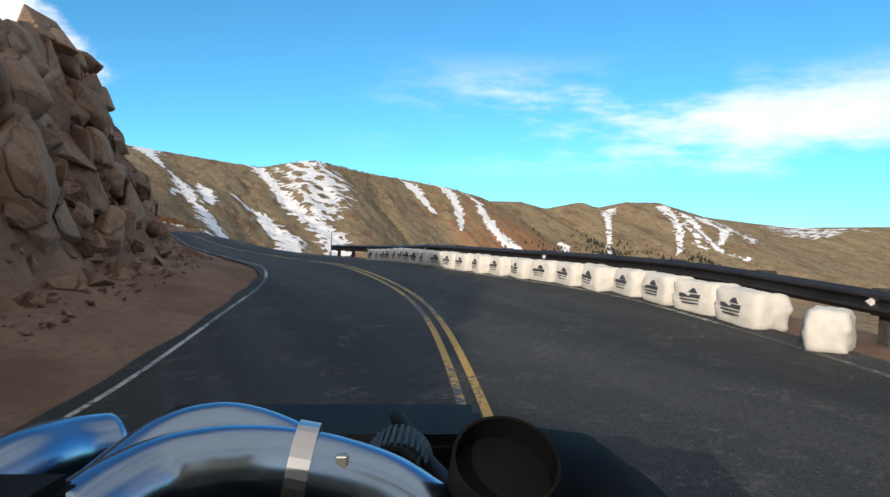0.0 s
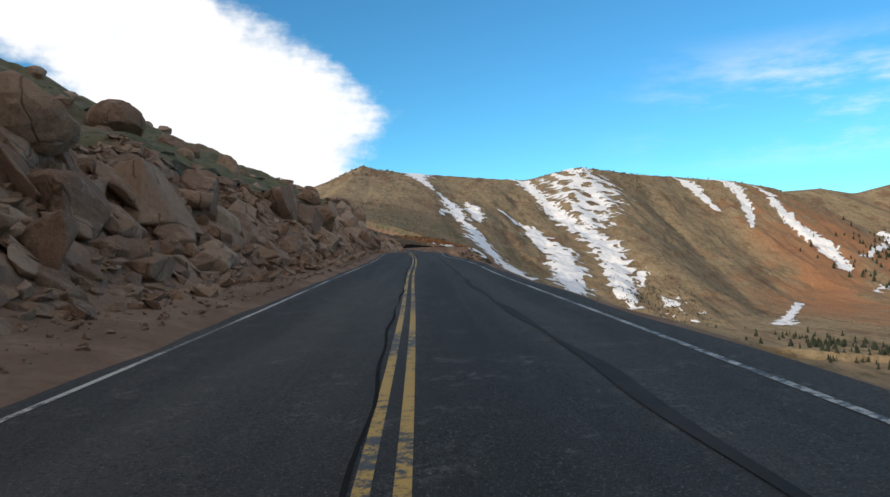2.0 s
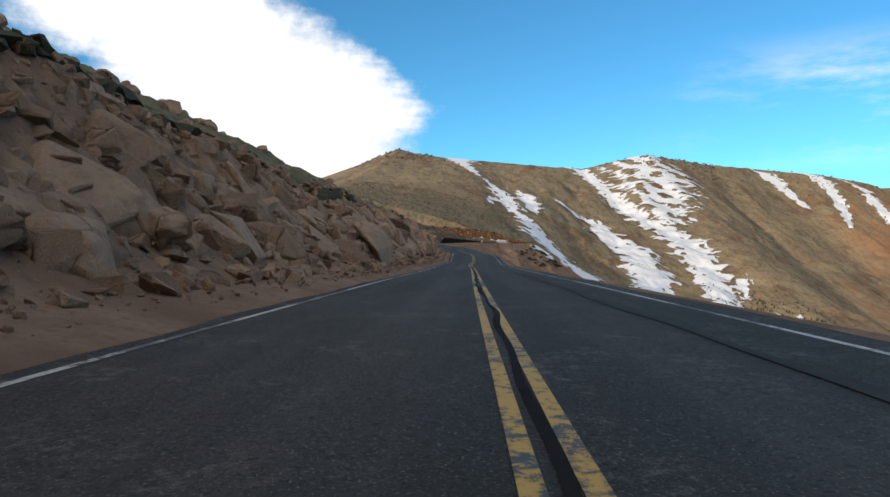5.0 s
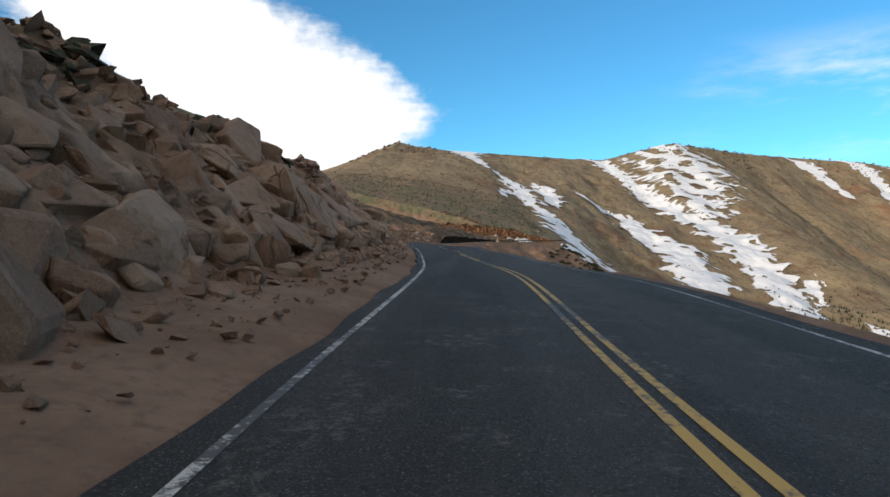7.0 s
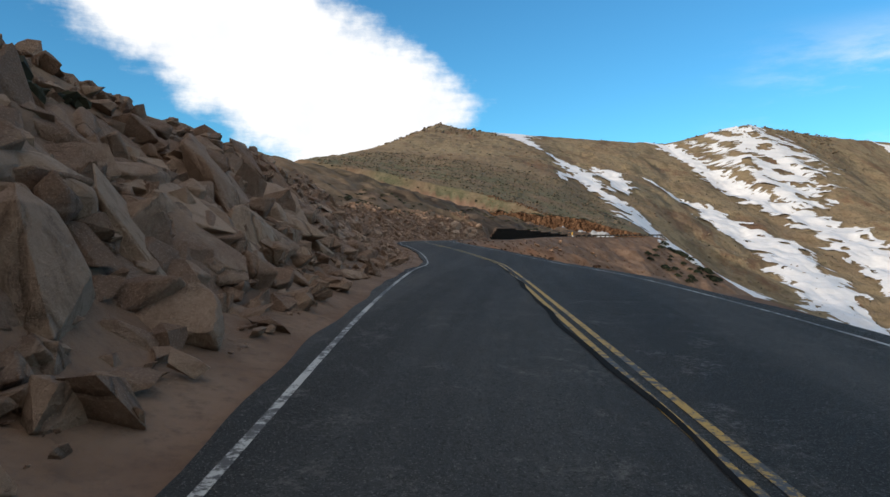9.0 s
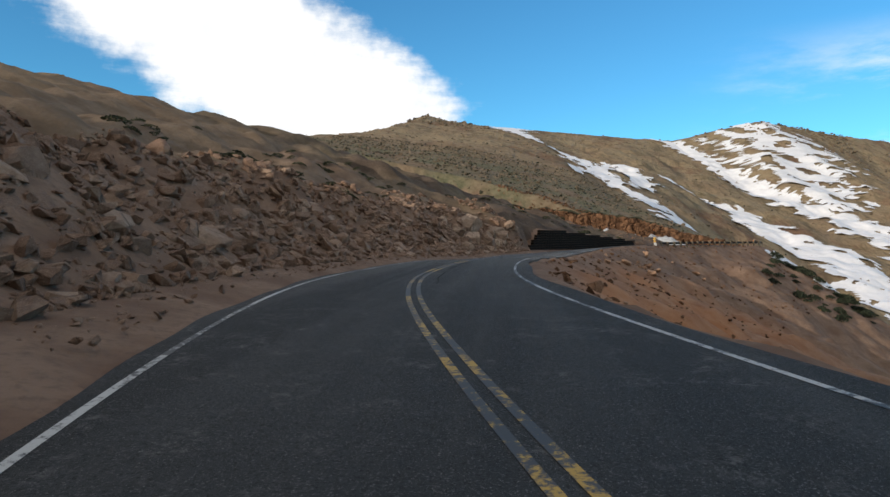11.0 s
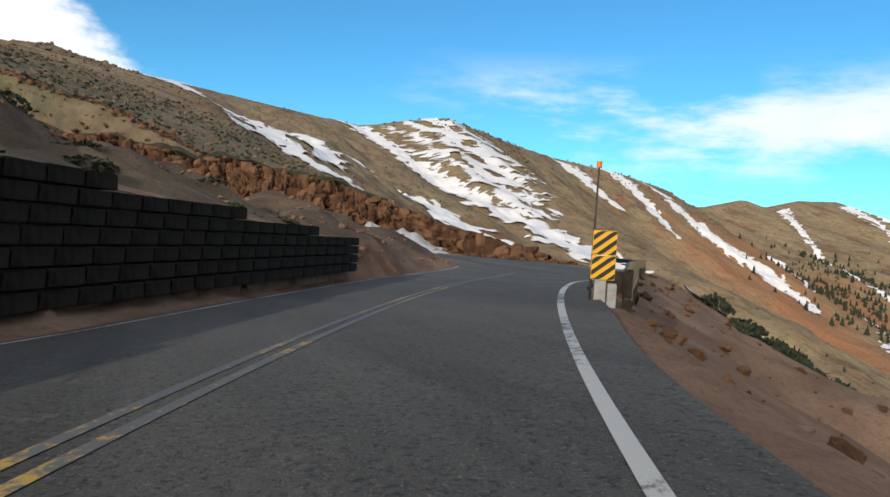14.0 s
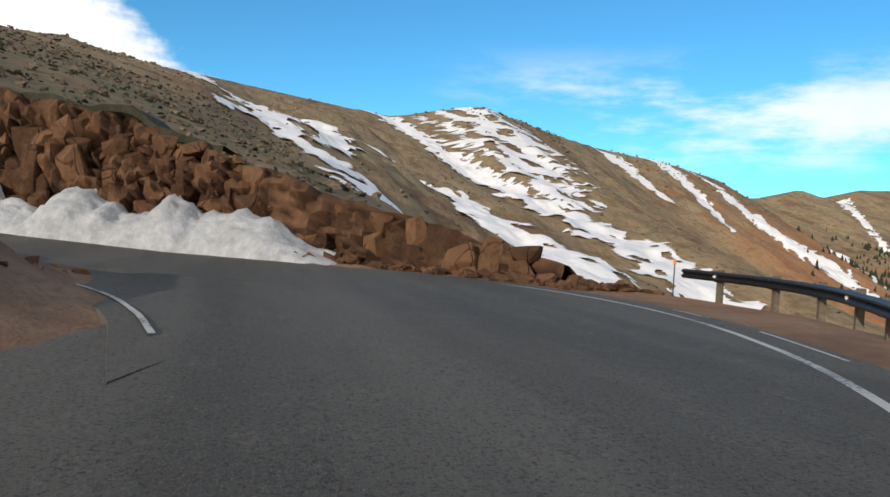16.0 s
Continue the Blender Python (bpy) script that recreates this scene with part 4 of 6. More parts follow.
for x, u, s, tall in ((288.4, 3.5, 0.95, 1.3), (287.2, 4.6, 0.6, 1.0), (290.5, 3.9, 0.5, 0.9)):
    set_boulder(rng, run_of(x), bank_left(x, u), s, 0.3, ROUND, "tall smooth granite boulder standing at the top of the bank", tall, "pale boulders")


PALE = make_rock("pale_granite", (0.34, 0.25, 0.19, 1), (0.50, 0.385, 0.30, 1), (0.2, 0.145, 0.11, 1))
for k, (x, y, s) in enumerate(((428.0, 12.3, 1.05), (435.0, 9.9, 0.8), (434.6, 9.2, 0.75), (436.6, 8.6, 0.5), (432.2, 10.3, 0.6), (437.4, 8.0, 0.42), (430.2, 10.6, 0.5), (424.5, 11.6, 0.7), (426.0, 14.4, 0.5), (431.5, 9.3, 0.6), (433.4, 11.6, 0.45), (429.3, 9.9, 0.42), (427.2, 10.4, 0.55), (422.0, 12.8, 0.6), (419.5, 11.9, 0.5), (430.8, 13.4, 0.4), (425.4, 10.2, 0.45))):
    z = float(ground_z(np.array([x]), np.array([y]))[0])
    me = rock_mesh("boulder", 70 + k, 4, 8, (1.0, 0.85, 0.8), PALE)
    ob = new("boulder", me)
    ob.matrix_world = Matrix.LocRotScale(Vector((x, y, z + 0.35 * s)), Euler((rng.uniform(-0.3, 0.3), rng.uniform(-0.3, 0.3), rng.uniform(0, 6.28))), Vector((s, s, s)))
    tagged(ob, "pale granite boulder resting on the dirt slope by the wall", "boulder", "pale boulders")


RED_STONE = make_rock("reddish_granite", (0.27, 0.155, 0.095, 1), (0.44, 0.285, 0.19, 1), (0.17, 0.095, 0.06, 1))
RED_ROCKS = [block_mesh("boulder", 400 + i, (1.0, 0.75, 0.6), RED_STONE, 18, 0.5, 0.07, 0.05, 2) for i in range(6)]
for i in range(46):
    x = rng.choice((rng.uniform(383, 400), rng.uniform(404, 432), rng.uniform(428, 456), rng.uniform(440, 456)))
    r = run_of(x)
    off = 1.7 + rng.random() ** 1.3 * 6.0
    set_boulder(rng, r, -float(np.interp(r, RUN, LINE[:, 4])) - off, rng.choice((0.2, 0.25, 0.3, 0.4, 0.55)), 0.32, RED_ROCKS, "reddish broken granite boulder on the falling dirt slope", 1.0, "boulders on the falling slope")


def scatter(name, count, spots, kinds, label, category, mat=None, sizes=(0.05, 0.3), power=2.5):
    """Many small stones joined into one mesh; spots(rng) gives a place on the ground."""
    rng = random.Random(len(name) * 7 + count)
    bases = []
    for me in kinds:
        bases.append((np.array([v.co[:] for v in me.vertices]), [tuple(p.vertices) for p in me.polygons]))
    pts = np.array([spots(rng) for _ in range(count)])
    clear = np.ones(len(pts), bool)
    for leg in (slice(0, BEND), slice(BEND, len(LINE))):
        i_, d_, s_ = nearest(pts[:, 0], pts[:, 1], leg)
        clear &= d_ > np.where(s_ > 0, LINE[i_, 3], LINE[i_, 4]) + 0.75
    pts = pts[clear]
    zs = ground_z(pts[:, 0], pts[:, 1]) if pts.shape[1] == 2 else pts[:, 2]
    verts, faces, base = [], [], 0
    for (x, y), z in zip(pts[:, :2], zs):
        v, f = rng.choice(bases)
        s = sizes[0] + (sizes[1] - sizes[0]) * rng.random() ** power
        rot = np.array(Euler((rng.gauss(0, 0.38), rng.gauss(0, 0.38), rng.uniform(0, 6.28))).to_matrix())
        w = (v * s) @ rot.T + np.array((x, y, z + 0.14 * s))
        verts.append(w)
        faces += [tuple(i + base for i in q) for q in f]
        base += len(w)
    ob = mesh_object(name, np.vstack(verts).tolist(), faces, mat or ROCK)
    return tagged(ob, label, category, kind="stuff")


PEBBLES = [block_mesh("pebble", 90 + i, (1.0, 0.75, 0.38 + 0.08 * (i % 4)), ROCK, 11, 0.4, 0.0, 0.0, 0) for i in range(10)]


def toe_spot(rng):
    x = rng.uniform(-12, 434)
    if x > 345 and rng.random() < 0.75:
        x = rng.uniform(-12, 350)
    p, h = on_road(run_of(x), bank_left(x, -0.7 + rng.random() ** 0.9 * 6.8))
    return p.x, p.y


def verge_spot(rng):
    x = rng.uniform(330, 490)
    p, h = on_road(run_of(min(x, 484)), rw(run_of(min(x, 484))) - 1.0 - rng.random() ** 1.2 * 16)
    return p.x, p.y


def mound_spot(rng):
    return rng.uniform(472, 497), rng.uniform(-19, 6)




def slide_spot(rng):
    x = rng.uniform(372, 436.5)
    p, h = on_road(run_of(x), bank_left(x, -0.5 + rng.random() ** 1.5 * 9.0))
    return p.x, p.y


scatter("rubble", 6500, slide_spot, PEBBLES, "loose stones of a slide above the road", "rubble", ROCK, sizes=(0.05, 0.34), power=2.2)
scatter("rubble", 30000, toe_spot, PEBBLES, "broken stones and rubble fallen along the bank", "rubble", sizes=(0.05, 0.44), power=1.8)


def broken_spot(rng):
    x = rng.choice((rng.uniform(32, 118), rng.uniform(160, 330), rng.uniform(225, 330)))
    knee_ = float(np.interp(x, CUT[:, 0], CUT[:, 2] / CUT[:, 3]))
    p, h = on_road(run_of(x), bank_left(x, 0.1 + rng.random() * knee_))
    return p.x, p.y


def slide_stone_spot(rng):
    x = rng.uniform(384, 435)
    p, h = on_road(run_of(x), bank_left(x, 0.2 + rng.random() ** 1.2 * 7.0))
    return p.x, p.y


scatter("rubble", 900, slide_stone_spot, SLABS, "broken angular stones of the slide above the road", "rubble", sizes=(0.12, 0.5), power=1.8)
scatter("rubble", 2600, broken_spot, SLABS, "broken angular stones lodged in the face of the cut", "rubble", sizes=(0.14, 0.62), power=1.7)


def shoulder_spot(rng):
    x = rng.uniform(-8, 436)
    p, h = on_road(run_of(x), bank_left(x, 0.9 - rng.random() ** 0.7 * 2.6))
    return p.x, p.y


scatter("gravel", 9000, shoulder_spot, PEBBLES, "small stones on the dirt shoulder", "gravel", sizes=(0.02, 0.11))


def turf_spot(rng):
    while True:
        x = rng.uniform(26, 318)
        if math.sin(x * 0.33) + math.sin(x * 0.121 + 1) + 0.6 * math.sin(x * 0.9) > -0.2:
            break
    knee = np.interp(x, CUT[:, 0], CUT[:, 2] / CUT[:, 3])
    p, h = on_road(run_of(x), bank_left(x, float(knee) + 0.5 + 0.5 * math.sin(x * 0.21) + rng.gauss(0, 0.16)))
    return p.x, p.y


# colour of dark turf and scrub; along the cut it also paints undercut shade
TURF_AND_SHADE = make_plain("dark_turf_and_undercut_shade", (0.035, 0.036, 0.022), 0.95, grain=6.0, spread=0.5, relief=0.03)


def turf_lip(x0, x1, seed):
    """A torn edge of turf that hangs over the cut, near-black to paint the shade underneath."""
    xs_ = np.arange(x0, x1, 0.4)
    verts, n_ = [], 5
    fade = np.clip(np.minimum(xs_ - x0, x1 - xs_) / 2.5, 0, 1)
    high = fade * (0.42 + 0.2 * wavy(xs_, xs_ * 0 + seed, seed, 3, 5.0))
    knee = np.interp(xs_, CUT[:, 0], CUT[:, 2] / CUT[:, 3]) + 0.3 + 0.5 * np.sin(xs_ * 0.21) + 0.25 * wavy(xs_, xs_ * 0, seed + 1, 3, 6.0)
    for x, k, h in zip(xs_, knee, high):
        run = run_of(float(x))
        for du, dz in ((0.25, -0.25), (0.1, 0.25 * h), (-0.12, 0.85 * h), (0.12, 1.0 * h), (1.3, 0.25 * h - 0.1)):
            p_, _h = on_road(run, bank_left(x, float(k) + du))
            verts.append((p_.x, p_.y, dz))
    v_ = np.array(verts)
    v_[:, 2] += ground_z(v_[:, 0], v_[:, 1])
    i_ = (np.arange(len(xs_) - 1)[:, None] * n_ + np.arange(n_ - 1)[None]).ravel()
    ob = mesh_object("turf_edge", v_.tolist(), np.column_stack([i_, i_ + n_, i_ + n_ + 1, i_ + 1]).tolist(), TURF_AND_SHADE)
    return tagged(ob, "overhanging edge of turf above the cut, coloured dark for the shaded undercut", "turf", kind="structure")


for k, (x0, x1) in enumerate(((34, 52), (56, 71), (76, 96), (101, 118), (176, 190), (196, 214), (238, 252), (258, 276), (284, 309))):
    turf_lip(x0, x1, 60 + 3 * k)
scatter("turf_clods", 2200, turf_spot, PEBBLES, "torn clods of turf above the cut, coloured dark for the shaded undercut", "turf", TURF_AND_SHADE, sizes=(0.16, 0.5))
scatter("rubble", 3000, verge_spot, PEBBLES, "reddish stones on the falling dirt slope", "rubble", CLIFF_ROCK, sizes=(0.04, 0.3), power=3.5)
scatter("rubble", 1800, mound_spot, PEBBLES, "small stones on the dirt mound inside the hairpin", "rubble", RED_STONE, sizes=(0.03, 0.22), power=3.0)


def knob_spot(rng):
    x = rng.uniform(55, 330)
    p, h = on_road(run_of(x), bank_left(x, rng.uniform(22, 62)))
    return p.x, p.y


scatter("knobs", 170, knob_spot, ROUND, "weathered granite knobs standing on the high slope", "rocks", sizes=(0.4, 1.3), power=1.2)


def hill_spot(rng):
    return rng.uniform(514, 640), rng.uniform(-34, 70)


def crest_spot(rng):
    y = rng.choice((rng.uniform(20, 110), rng.gauss(-225, 45), rng.uniform(-330, -250), rng.uniform(-640, -420), rng.uniform(-640, -420)))
    x = float(np.interp(y, CREST[:, 0], CREST[:, 1]))
    return x - rng.random() ** 1.6 * 90, y


def slope_spot(rng):
    return rng.uniform(540, 1000), rng.uniform(-330, 90)


FAR_ROCK = make_rock("grey_mountain_rock", (0.15, 0.12, 0.085, 1), (0.24, 0.19, 0.14, 1), (0.07, 0.055, 0.042, 1))
scatter("hill_rocks", 3500, hill_spot, PEBBLES, "stones strewn over the hillside above the cliff", "rocks", FAR_ROCK, sizes=(0.1, 0.75), power=3.0)
scatter("scrub", 3400, hill_spot, PEBBLES, "low dark cushions of turf and scrub on the hillside", "scrub", TURF_AND_SHADE, sizes=(0.1, 0.55), power=2.2)
scatter("scrub", 1000, slope_spot, PEBBLES, "dark specks of scrub over the mountain slope", "scrub", TURF_AND_SHADE, sizes=(0.25, 0.9), power=2.5)
scatter("crest_rocks", 1500, crest_spot, PEBBLES, "dark broken rocks along the mountain crest", "rocks", FAR_ROCK, sizes=(0.4, 2.4))
scatter("slope_rocks", 3000, slope_spot, PEBBLES, "stones strewn over the mountain slope", "rocks", FAR_ROCK, sizes=(0.2, 1.1))


# ---- cliff and snow bank on the outside of the upper leg ----
def make_cliff_material():
    mat, tree, bsdf = material("orange_cliff_rock", 0.9, spec=0.2)
    m, ramp, mix, noise_of, stretch, link = node_maths(tree)
    pos = place_vec(tree)
    mid, fine = noise_of(stretch(pos, 1, 1, 0.5), 1.2, 8.0, 0.7), noise_of(pos, 14.0, 6.0, 0.7)
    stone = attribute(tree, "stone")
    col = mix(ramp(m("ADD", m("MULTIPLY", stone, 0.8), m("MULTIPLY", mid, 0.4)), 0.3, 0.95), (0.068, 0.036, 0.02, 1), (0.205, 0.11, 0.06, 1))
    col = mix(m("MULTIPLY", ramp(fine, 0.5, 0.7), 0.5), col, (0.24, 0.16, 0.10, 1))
    # dark brown painted between the cliff's stones as the shade in its crevices
    col = mix(m("MULTIPLY", attribute(tree, "crevice_shade"), 1.0), col, (0.05, 0.03, 0.02, 1))
    tree.links.new(col, bsdf.inputs["Base Color"])
    bump(tree, bsdf, m("ADD", m("MULTIPLY", mid, 2.0), fine), 0.9, 0.08)
    return mat


CLIFF_STONES = [block_mesh("stone", 300 + i, (1.0, 0.85, 1.0), CLIFF_ROCK, 22, 1.1, 0.04, 0.02, 1) for i in range(10)]


def cliff():
    r0 = float(RUN[BEND]) + 2.5
    runs = np.arange(r0, r0 + 62, 0.2)
    vs = np.arange(-0.3, 8.0, 0.2)
    rr, vv = np.meshgrid(runs, vs, indexing="ij")
    cx, cy, cz = (np.interp(rr, RUN, LINE[:, k]) for k in (0, 1, 2))
    h = np.interp(rr, RUN, np.unwrap(HEAD))
    top = np.interp(rr - r0, (0, 4, 9, 20, 34, 60), (0.6, 2.3, 4.0, 5.5, 6.0, 6.3)) + 0.5 * wavy(rr, rr * 0, 6, 3, 7.0)
    v = np.minimum(vv, top)
    off = np.interp(rr, RUN, LINE[:, 4]) + 3.3 + v * 0.32 + np.maximum(vv - top, 0) * 1.6
    x, y = cx + np.sin(h) * off, cy - np.cos(h) * off
    z = cz + v - np.maximum(vv - top, 0) * np.interp(rr - r0, (0, 3, 7, 12), (1.3, 1.0, 0.35, 0.0))
    out = np.stack([-np.sin(h), np.cos(h), 0.25 + 0 * h], -1)
    amount = np.clip((top + 0.8 - vv) / 1.0, 0, 1) * np.clip(top / 2.5, 0.5, 1)
    pos = np.stack([x, y, z], -1)
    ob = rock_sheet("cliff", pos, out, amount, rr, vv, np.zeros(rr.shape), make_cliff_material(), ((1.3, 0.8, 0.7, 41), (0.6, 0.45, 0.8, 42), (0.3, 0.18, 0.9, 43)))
    tagged(ob, "jagged orange-brown rock cliff above the hairpin", "cliff", kind="structure")
    # upright blocks in columns, some standing proud and some fallen back
    rng = random.Random(17)
    r, count = r0 + 0.5, 0
    while r < r0 + 46 and count < 299:
        wide = rng.uniform(0.55, 1.15)
        t = float(np.interp(r - r0, (0, 4, 9, 20, 34, 60), (0.6, 2.3, 4.0, 5.5, 6.0, 6.3))) + rng.uniform(-0.5, 0.25)
        v_, proud = -0.2, rng.uniform(-0.25, 0.3)
        while v_ < t - 0.25 and count < 299:
            tall = min(rng.uniform(0.5, 1.7), t - v_ + 0.15)
            step = proud + rng.uniform(-0.18, 0.18)
            mid_ = v_ + tall * 0.5
            c, head = on_road(r + rng.uniform(-0.12, 0.12), -(float(np.interp(r, RUN, LINE[:, 4])) + 2.95 + mid_ * 0.32 - step), mid_)
            stone = new("stone", rng.choice(CLIFF_STONES))
            stone.parent = ob
            stone.matrix_basis = Matrix.LocRotScale(c, Euler((rng.gauss(-0.16, 0.1), rng.gauss(0, 0.1), head + rng.gauss(0, 0.25))), Vector((wide * 0.56, rng.uniform(0.4, 0.6), tall * 0.6)))
            v_ += tall * rng.uniform(0.85, 1.0)
            count += 1
        r += wide * 0.86
    return ob


cliff()


def cliff_brow():
    """A dark torn edge of turf along the top of the cliff."""
    r0 = float(RUN[BEND]) + 2.5
    verts, n_ = [], 4
    runs = np.arange(r0 + 8, r0 + 60, 0.4)
    for r in runs:
        t = float(np.interp(r - r0, (0, 4, 9, 20, 34, 60), (0.6, 2.3, 4.0, 5.5, 6.0, 6.3)) + 0.5 * wavy(r, 0.0, 6, 3, 7.0))
        thick = 0.3 + 0.22 * float(wavy(r, 0.0, 33, 3, 5.0))
        base = float(np.interp(r, RUN, LINE[:, 4])) + 3.3 + t * 0.32
        for du, dz in ((0.1, -0.1), (-0.45, 0.15), (-0.3, 0.15 + thick), (2.2, thick)):
            p_, _h = on_road(r, -(base + du + 0.15 * float(wavy(r, du, 34, 3, 3.0))), t + dz)
            verts.append(tuple(p_))
    i_ = (np.arange(len(runs) - 1)[:, None] * n_ + np.arange(n_ - 1)[None]).ravel()
    ob = mesh_object("turf_edge", verts, np.column_stack([i_, i_ + n_, i_ + n_ + 1, i_ + 1]).tolist(), TURF_AND_SHADE)
    return tagged(ob, "dark torn edge of turf along the cliff's top", "turf", kind="structure")


cliff_brow()


def fan_spot(rng):
    r = float(RUN[BEND]) + 1.5 + rng.random() * 11
    p, h = on_road(r, rw(r) - 1.0 - rng.random() * 6.0)
    return p.x, p.y


def cliff_spot(rng):
    r = float(RUN[BEND]) + 5 + rng.random() * 40
    p, h = on_road(r, rw(r) - 2.6 - rng.random() ** 1.3 * 9.0)
    return p.x, p.y


scatter("rubble", 2200, fan_spot, PEBBLES, "orange stones fanned out below the cliff's end", "rubble", CLIFF_ROCK, sizes=(0.05, 0.5))
scatter("rubble", 1600, cliff_spot, PEBBLES, "orange broken stones along the cliff's top", "rubble", CLIFF_ROCK, sizes=(0.06, 0.5))


OLD_SNOW = make_plain("dirty_snow", (0.41, 0.44, 0.48), 0.7, grain=3.0, spread=0.28, relief=0.12)


def snow_bank():
    r0 = float(RUN[BEND]) + 6.2
    runs = np.arange(r0, r0 + 34, 0.2)
    us = np.linspace(0, 1, 16)
    rr, uu = np.meshgrid(runs, us, indexing="ij")
    cx, cy, cz = (np.interp(rr, RUN, LINE[:, k]) for k in (0, 1, 2))
    h = np.interp(rr, RUN, np.unwrap(HEAD))
    tall = 1.55 * np.clip((rr - r0) / 2.2, 0, 1) * np.clip((r0 + 34 - rr) / 4.0, 0, 1) * (1 + 0.35 * wavy(rr, rr * 0, 8, 3, 3.6)) + 1.3 * np.exp(-((rr - r0 - 14.5) / 0.9) ** 2)
    prof = np.clip(np.interp(uu, (0, 0.12, 0.3, 0.6, 0.85, 1), (-0.1, 0.35, 0.62, 0.86, 1.0, 1.0)), -1, 1)
    off = np.interp(rr, RUN, LINE[:, 4]) + 0.5 + uu * 2.2 + 0.18 * wavy(rr, uu * 3, 15, 3, 3.0)
    x, y = cx + np.sin(h) * off, cy - np.cos(h) * off
    z = cz - 0.05 + tall * prof + 0.06 * wavy(rr, uu * 2, 17, 3, 0.9) * (uu > 0.05)
    k = len(us)
    i = (np.arange(len(runs) - 1)[:, None] * k + np.arange(k - 1)[None]).ravel()
    z = z + 0.09 * wavy(rr * 1.3, uu * 4, 19, 4, 1.3) * (uu > 0.05)
    ob = mesh_object("snow_bank", np.stack([x, y, z], -1).reshape(-1, 3).tolist(), np.column_stack([i, i + 1, i + k + 1, i + k]).tolist(), OLD_SNOW, True)
    return tagged(ob, "dirty old snow drift piled against the cliff foot", "snow bank")


snow_bank()


# ---- snow lying in the gullies ----
def largest_piece(mask):
    """The largest joined piece of a mask."""
    left, best = mask.copy(), []
    for start in zip(*np.nonzero(mask)):
        if not left[start]:
            continue
        todo, piece = [start], []
        left[start] = False
        while todo:
            a, b = todo.pop()
            piece.append((a, b))
            for c in ((a + 1, b), (a - 1, b), (a, b + 1), (a, b - 1)):
                if 0 <= c[0] < mask.shape[0] and 0 <= c[1] < mask.shape[1] and left[c]:
                    left[c] = False
                    todo.append(c)
        if len(piece) > len(best):
            best = piece
    out = np.zeros_like(mask)
    out[tuple(np.array(best).T)] = True
    return out


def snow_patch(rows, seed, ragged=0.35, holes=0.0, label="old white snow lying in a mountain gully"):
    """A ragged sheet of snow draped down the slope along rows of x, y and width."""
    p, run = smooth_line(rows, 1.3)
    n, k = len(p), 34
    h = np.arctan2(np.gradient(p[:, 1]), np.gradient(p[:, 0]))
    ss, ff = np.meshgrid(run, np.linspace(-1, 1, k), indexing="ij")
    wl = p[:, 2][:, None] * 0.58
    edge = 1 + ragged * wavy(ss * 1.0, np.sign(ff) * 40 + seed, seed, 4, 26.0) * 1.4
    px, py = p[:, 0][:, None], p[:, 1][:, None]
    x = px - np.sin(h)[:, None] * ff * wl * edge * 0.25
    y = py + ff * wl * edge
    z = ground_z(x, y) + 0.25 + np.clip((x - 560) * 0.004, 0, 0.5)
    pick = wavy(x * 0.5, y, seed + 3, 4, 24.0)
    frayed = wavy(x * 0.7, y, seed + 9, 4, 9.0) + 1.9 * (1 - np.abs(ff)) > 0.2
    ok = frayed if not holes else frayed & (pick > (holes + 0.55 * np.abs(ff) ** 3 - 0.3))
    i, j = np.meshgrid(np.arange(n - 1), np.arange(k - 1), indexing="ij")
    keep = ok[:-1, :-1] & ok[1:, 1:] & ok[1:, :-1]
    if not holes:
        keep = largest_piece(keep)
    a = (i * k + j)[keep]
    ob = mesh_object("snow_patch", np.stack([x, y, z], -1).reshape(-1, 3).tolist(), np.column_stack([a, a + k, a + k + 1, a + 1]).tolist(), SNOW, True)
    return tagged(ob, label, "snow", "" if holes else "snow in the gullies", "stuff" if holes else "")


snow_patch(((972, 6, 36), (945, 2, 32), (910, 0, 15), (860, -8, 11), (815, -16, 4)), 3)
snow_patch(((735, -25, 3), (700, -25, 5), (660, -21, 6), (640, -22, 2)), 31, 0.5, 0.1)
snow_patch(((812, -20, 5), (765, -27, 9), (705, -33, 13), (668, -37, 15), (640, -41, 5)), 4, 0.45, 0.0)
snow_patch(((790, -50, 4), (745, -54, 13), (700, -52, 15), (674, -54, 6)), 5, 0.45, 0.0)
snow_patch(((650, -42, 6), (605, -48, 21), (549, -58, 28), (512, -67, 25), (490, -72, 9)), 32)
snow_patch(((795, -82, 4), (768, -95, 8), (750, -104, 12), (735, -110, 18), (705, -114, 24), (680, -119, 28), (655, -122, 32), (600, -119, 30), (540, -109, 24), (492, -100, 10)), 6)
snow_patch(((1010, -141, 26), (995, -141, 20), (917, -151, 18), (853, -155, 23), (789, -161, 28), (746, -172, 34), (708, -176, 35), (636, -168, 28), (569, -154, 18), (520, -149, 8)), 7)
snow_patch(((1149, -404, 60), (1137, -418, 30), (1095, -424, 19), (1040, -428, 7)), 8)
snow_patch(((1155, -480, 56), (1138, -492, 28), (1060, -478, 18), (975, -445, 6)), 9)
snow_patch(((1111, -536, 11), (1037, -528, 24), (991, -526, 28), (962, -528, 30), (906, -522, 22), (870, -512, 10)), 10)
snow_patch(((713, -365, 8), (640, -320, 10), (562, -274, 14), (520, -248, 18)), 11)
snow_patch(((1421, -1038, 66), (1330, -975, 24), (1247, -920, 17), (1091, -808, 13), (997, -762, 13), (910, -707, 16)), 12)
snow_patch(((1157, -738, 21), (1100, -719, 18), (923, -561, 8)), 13)
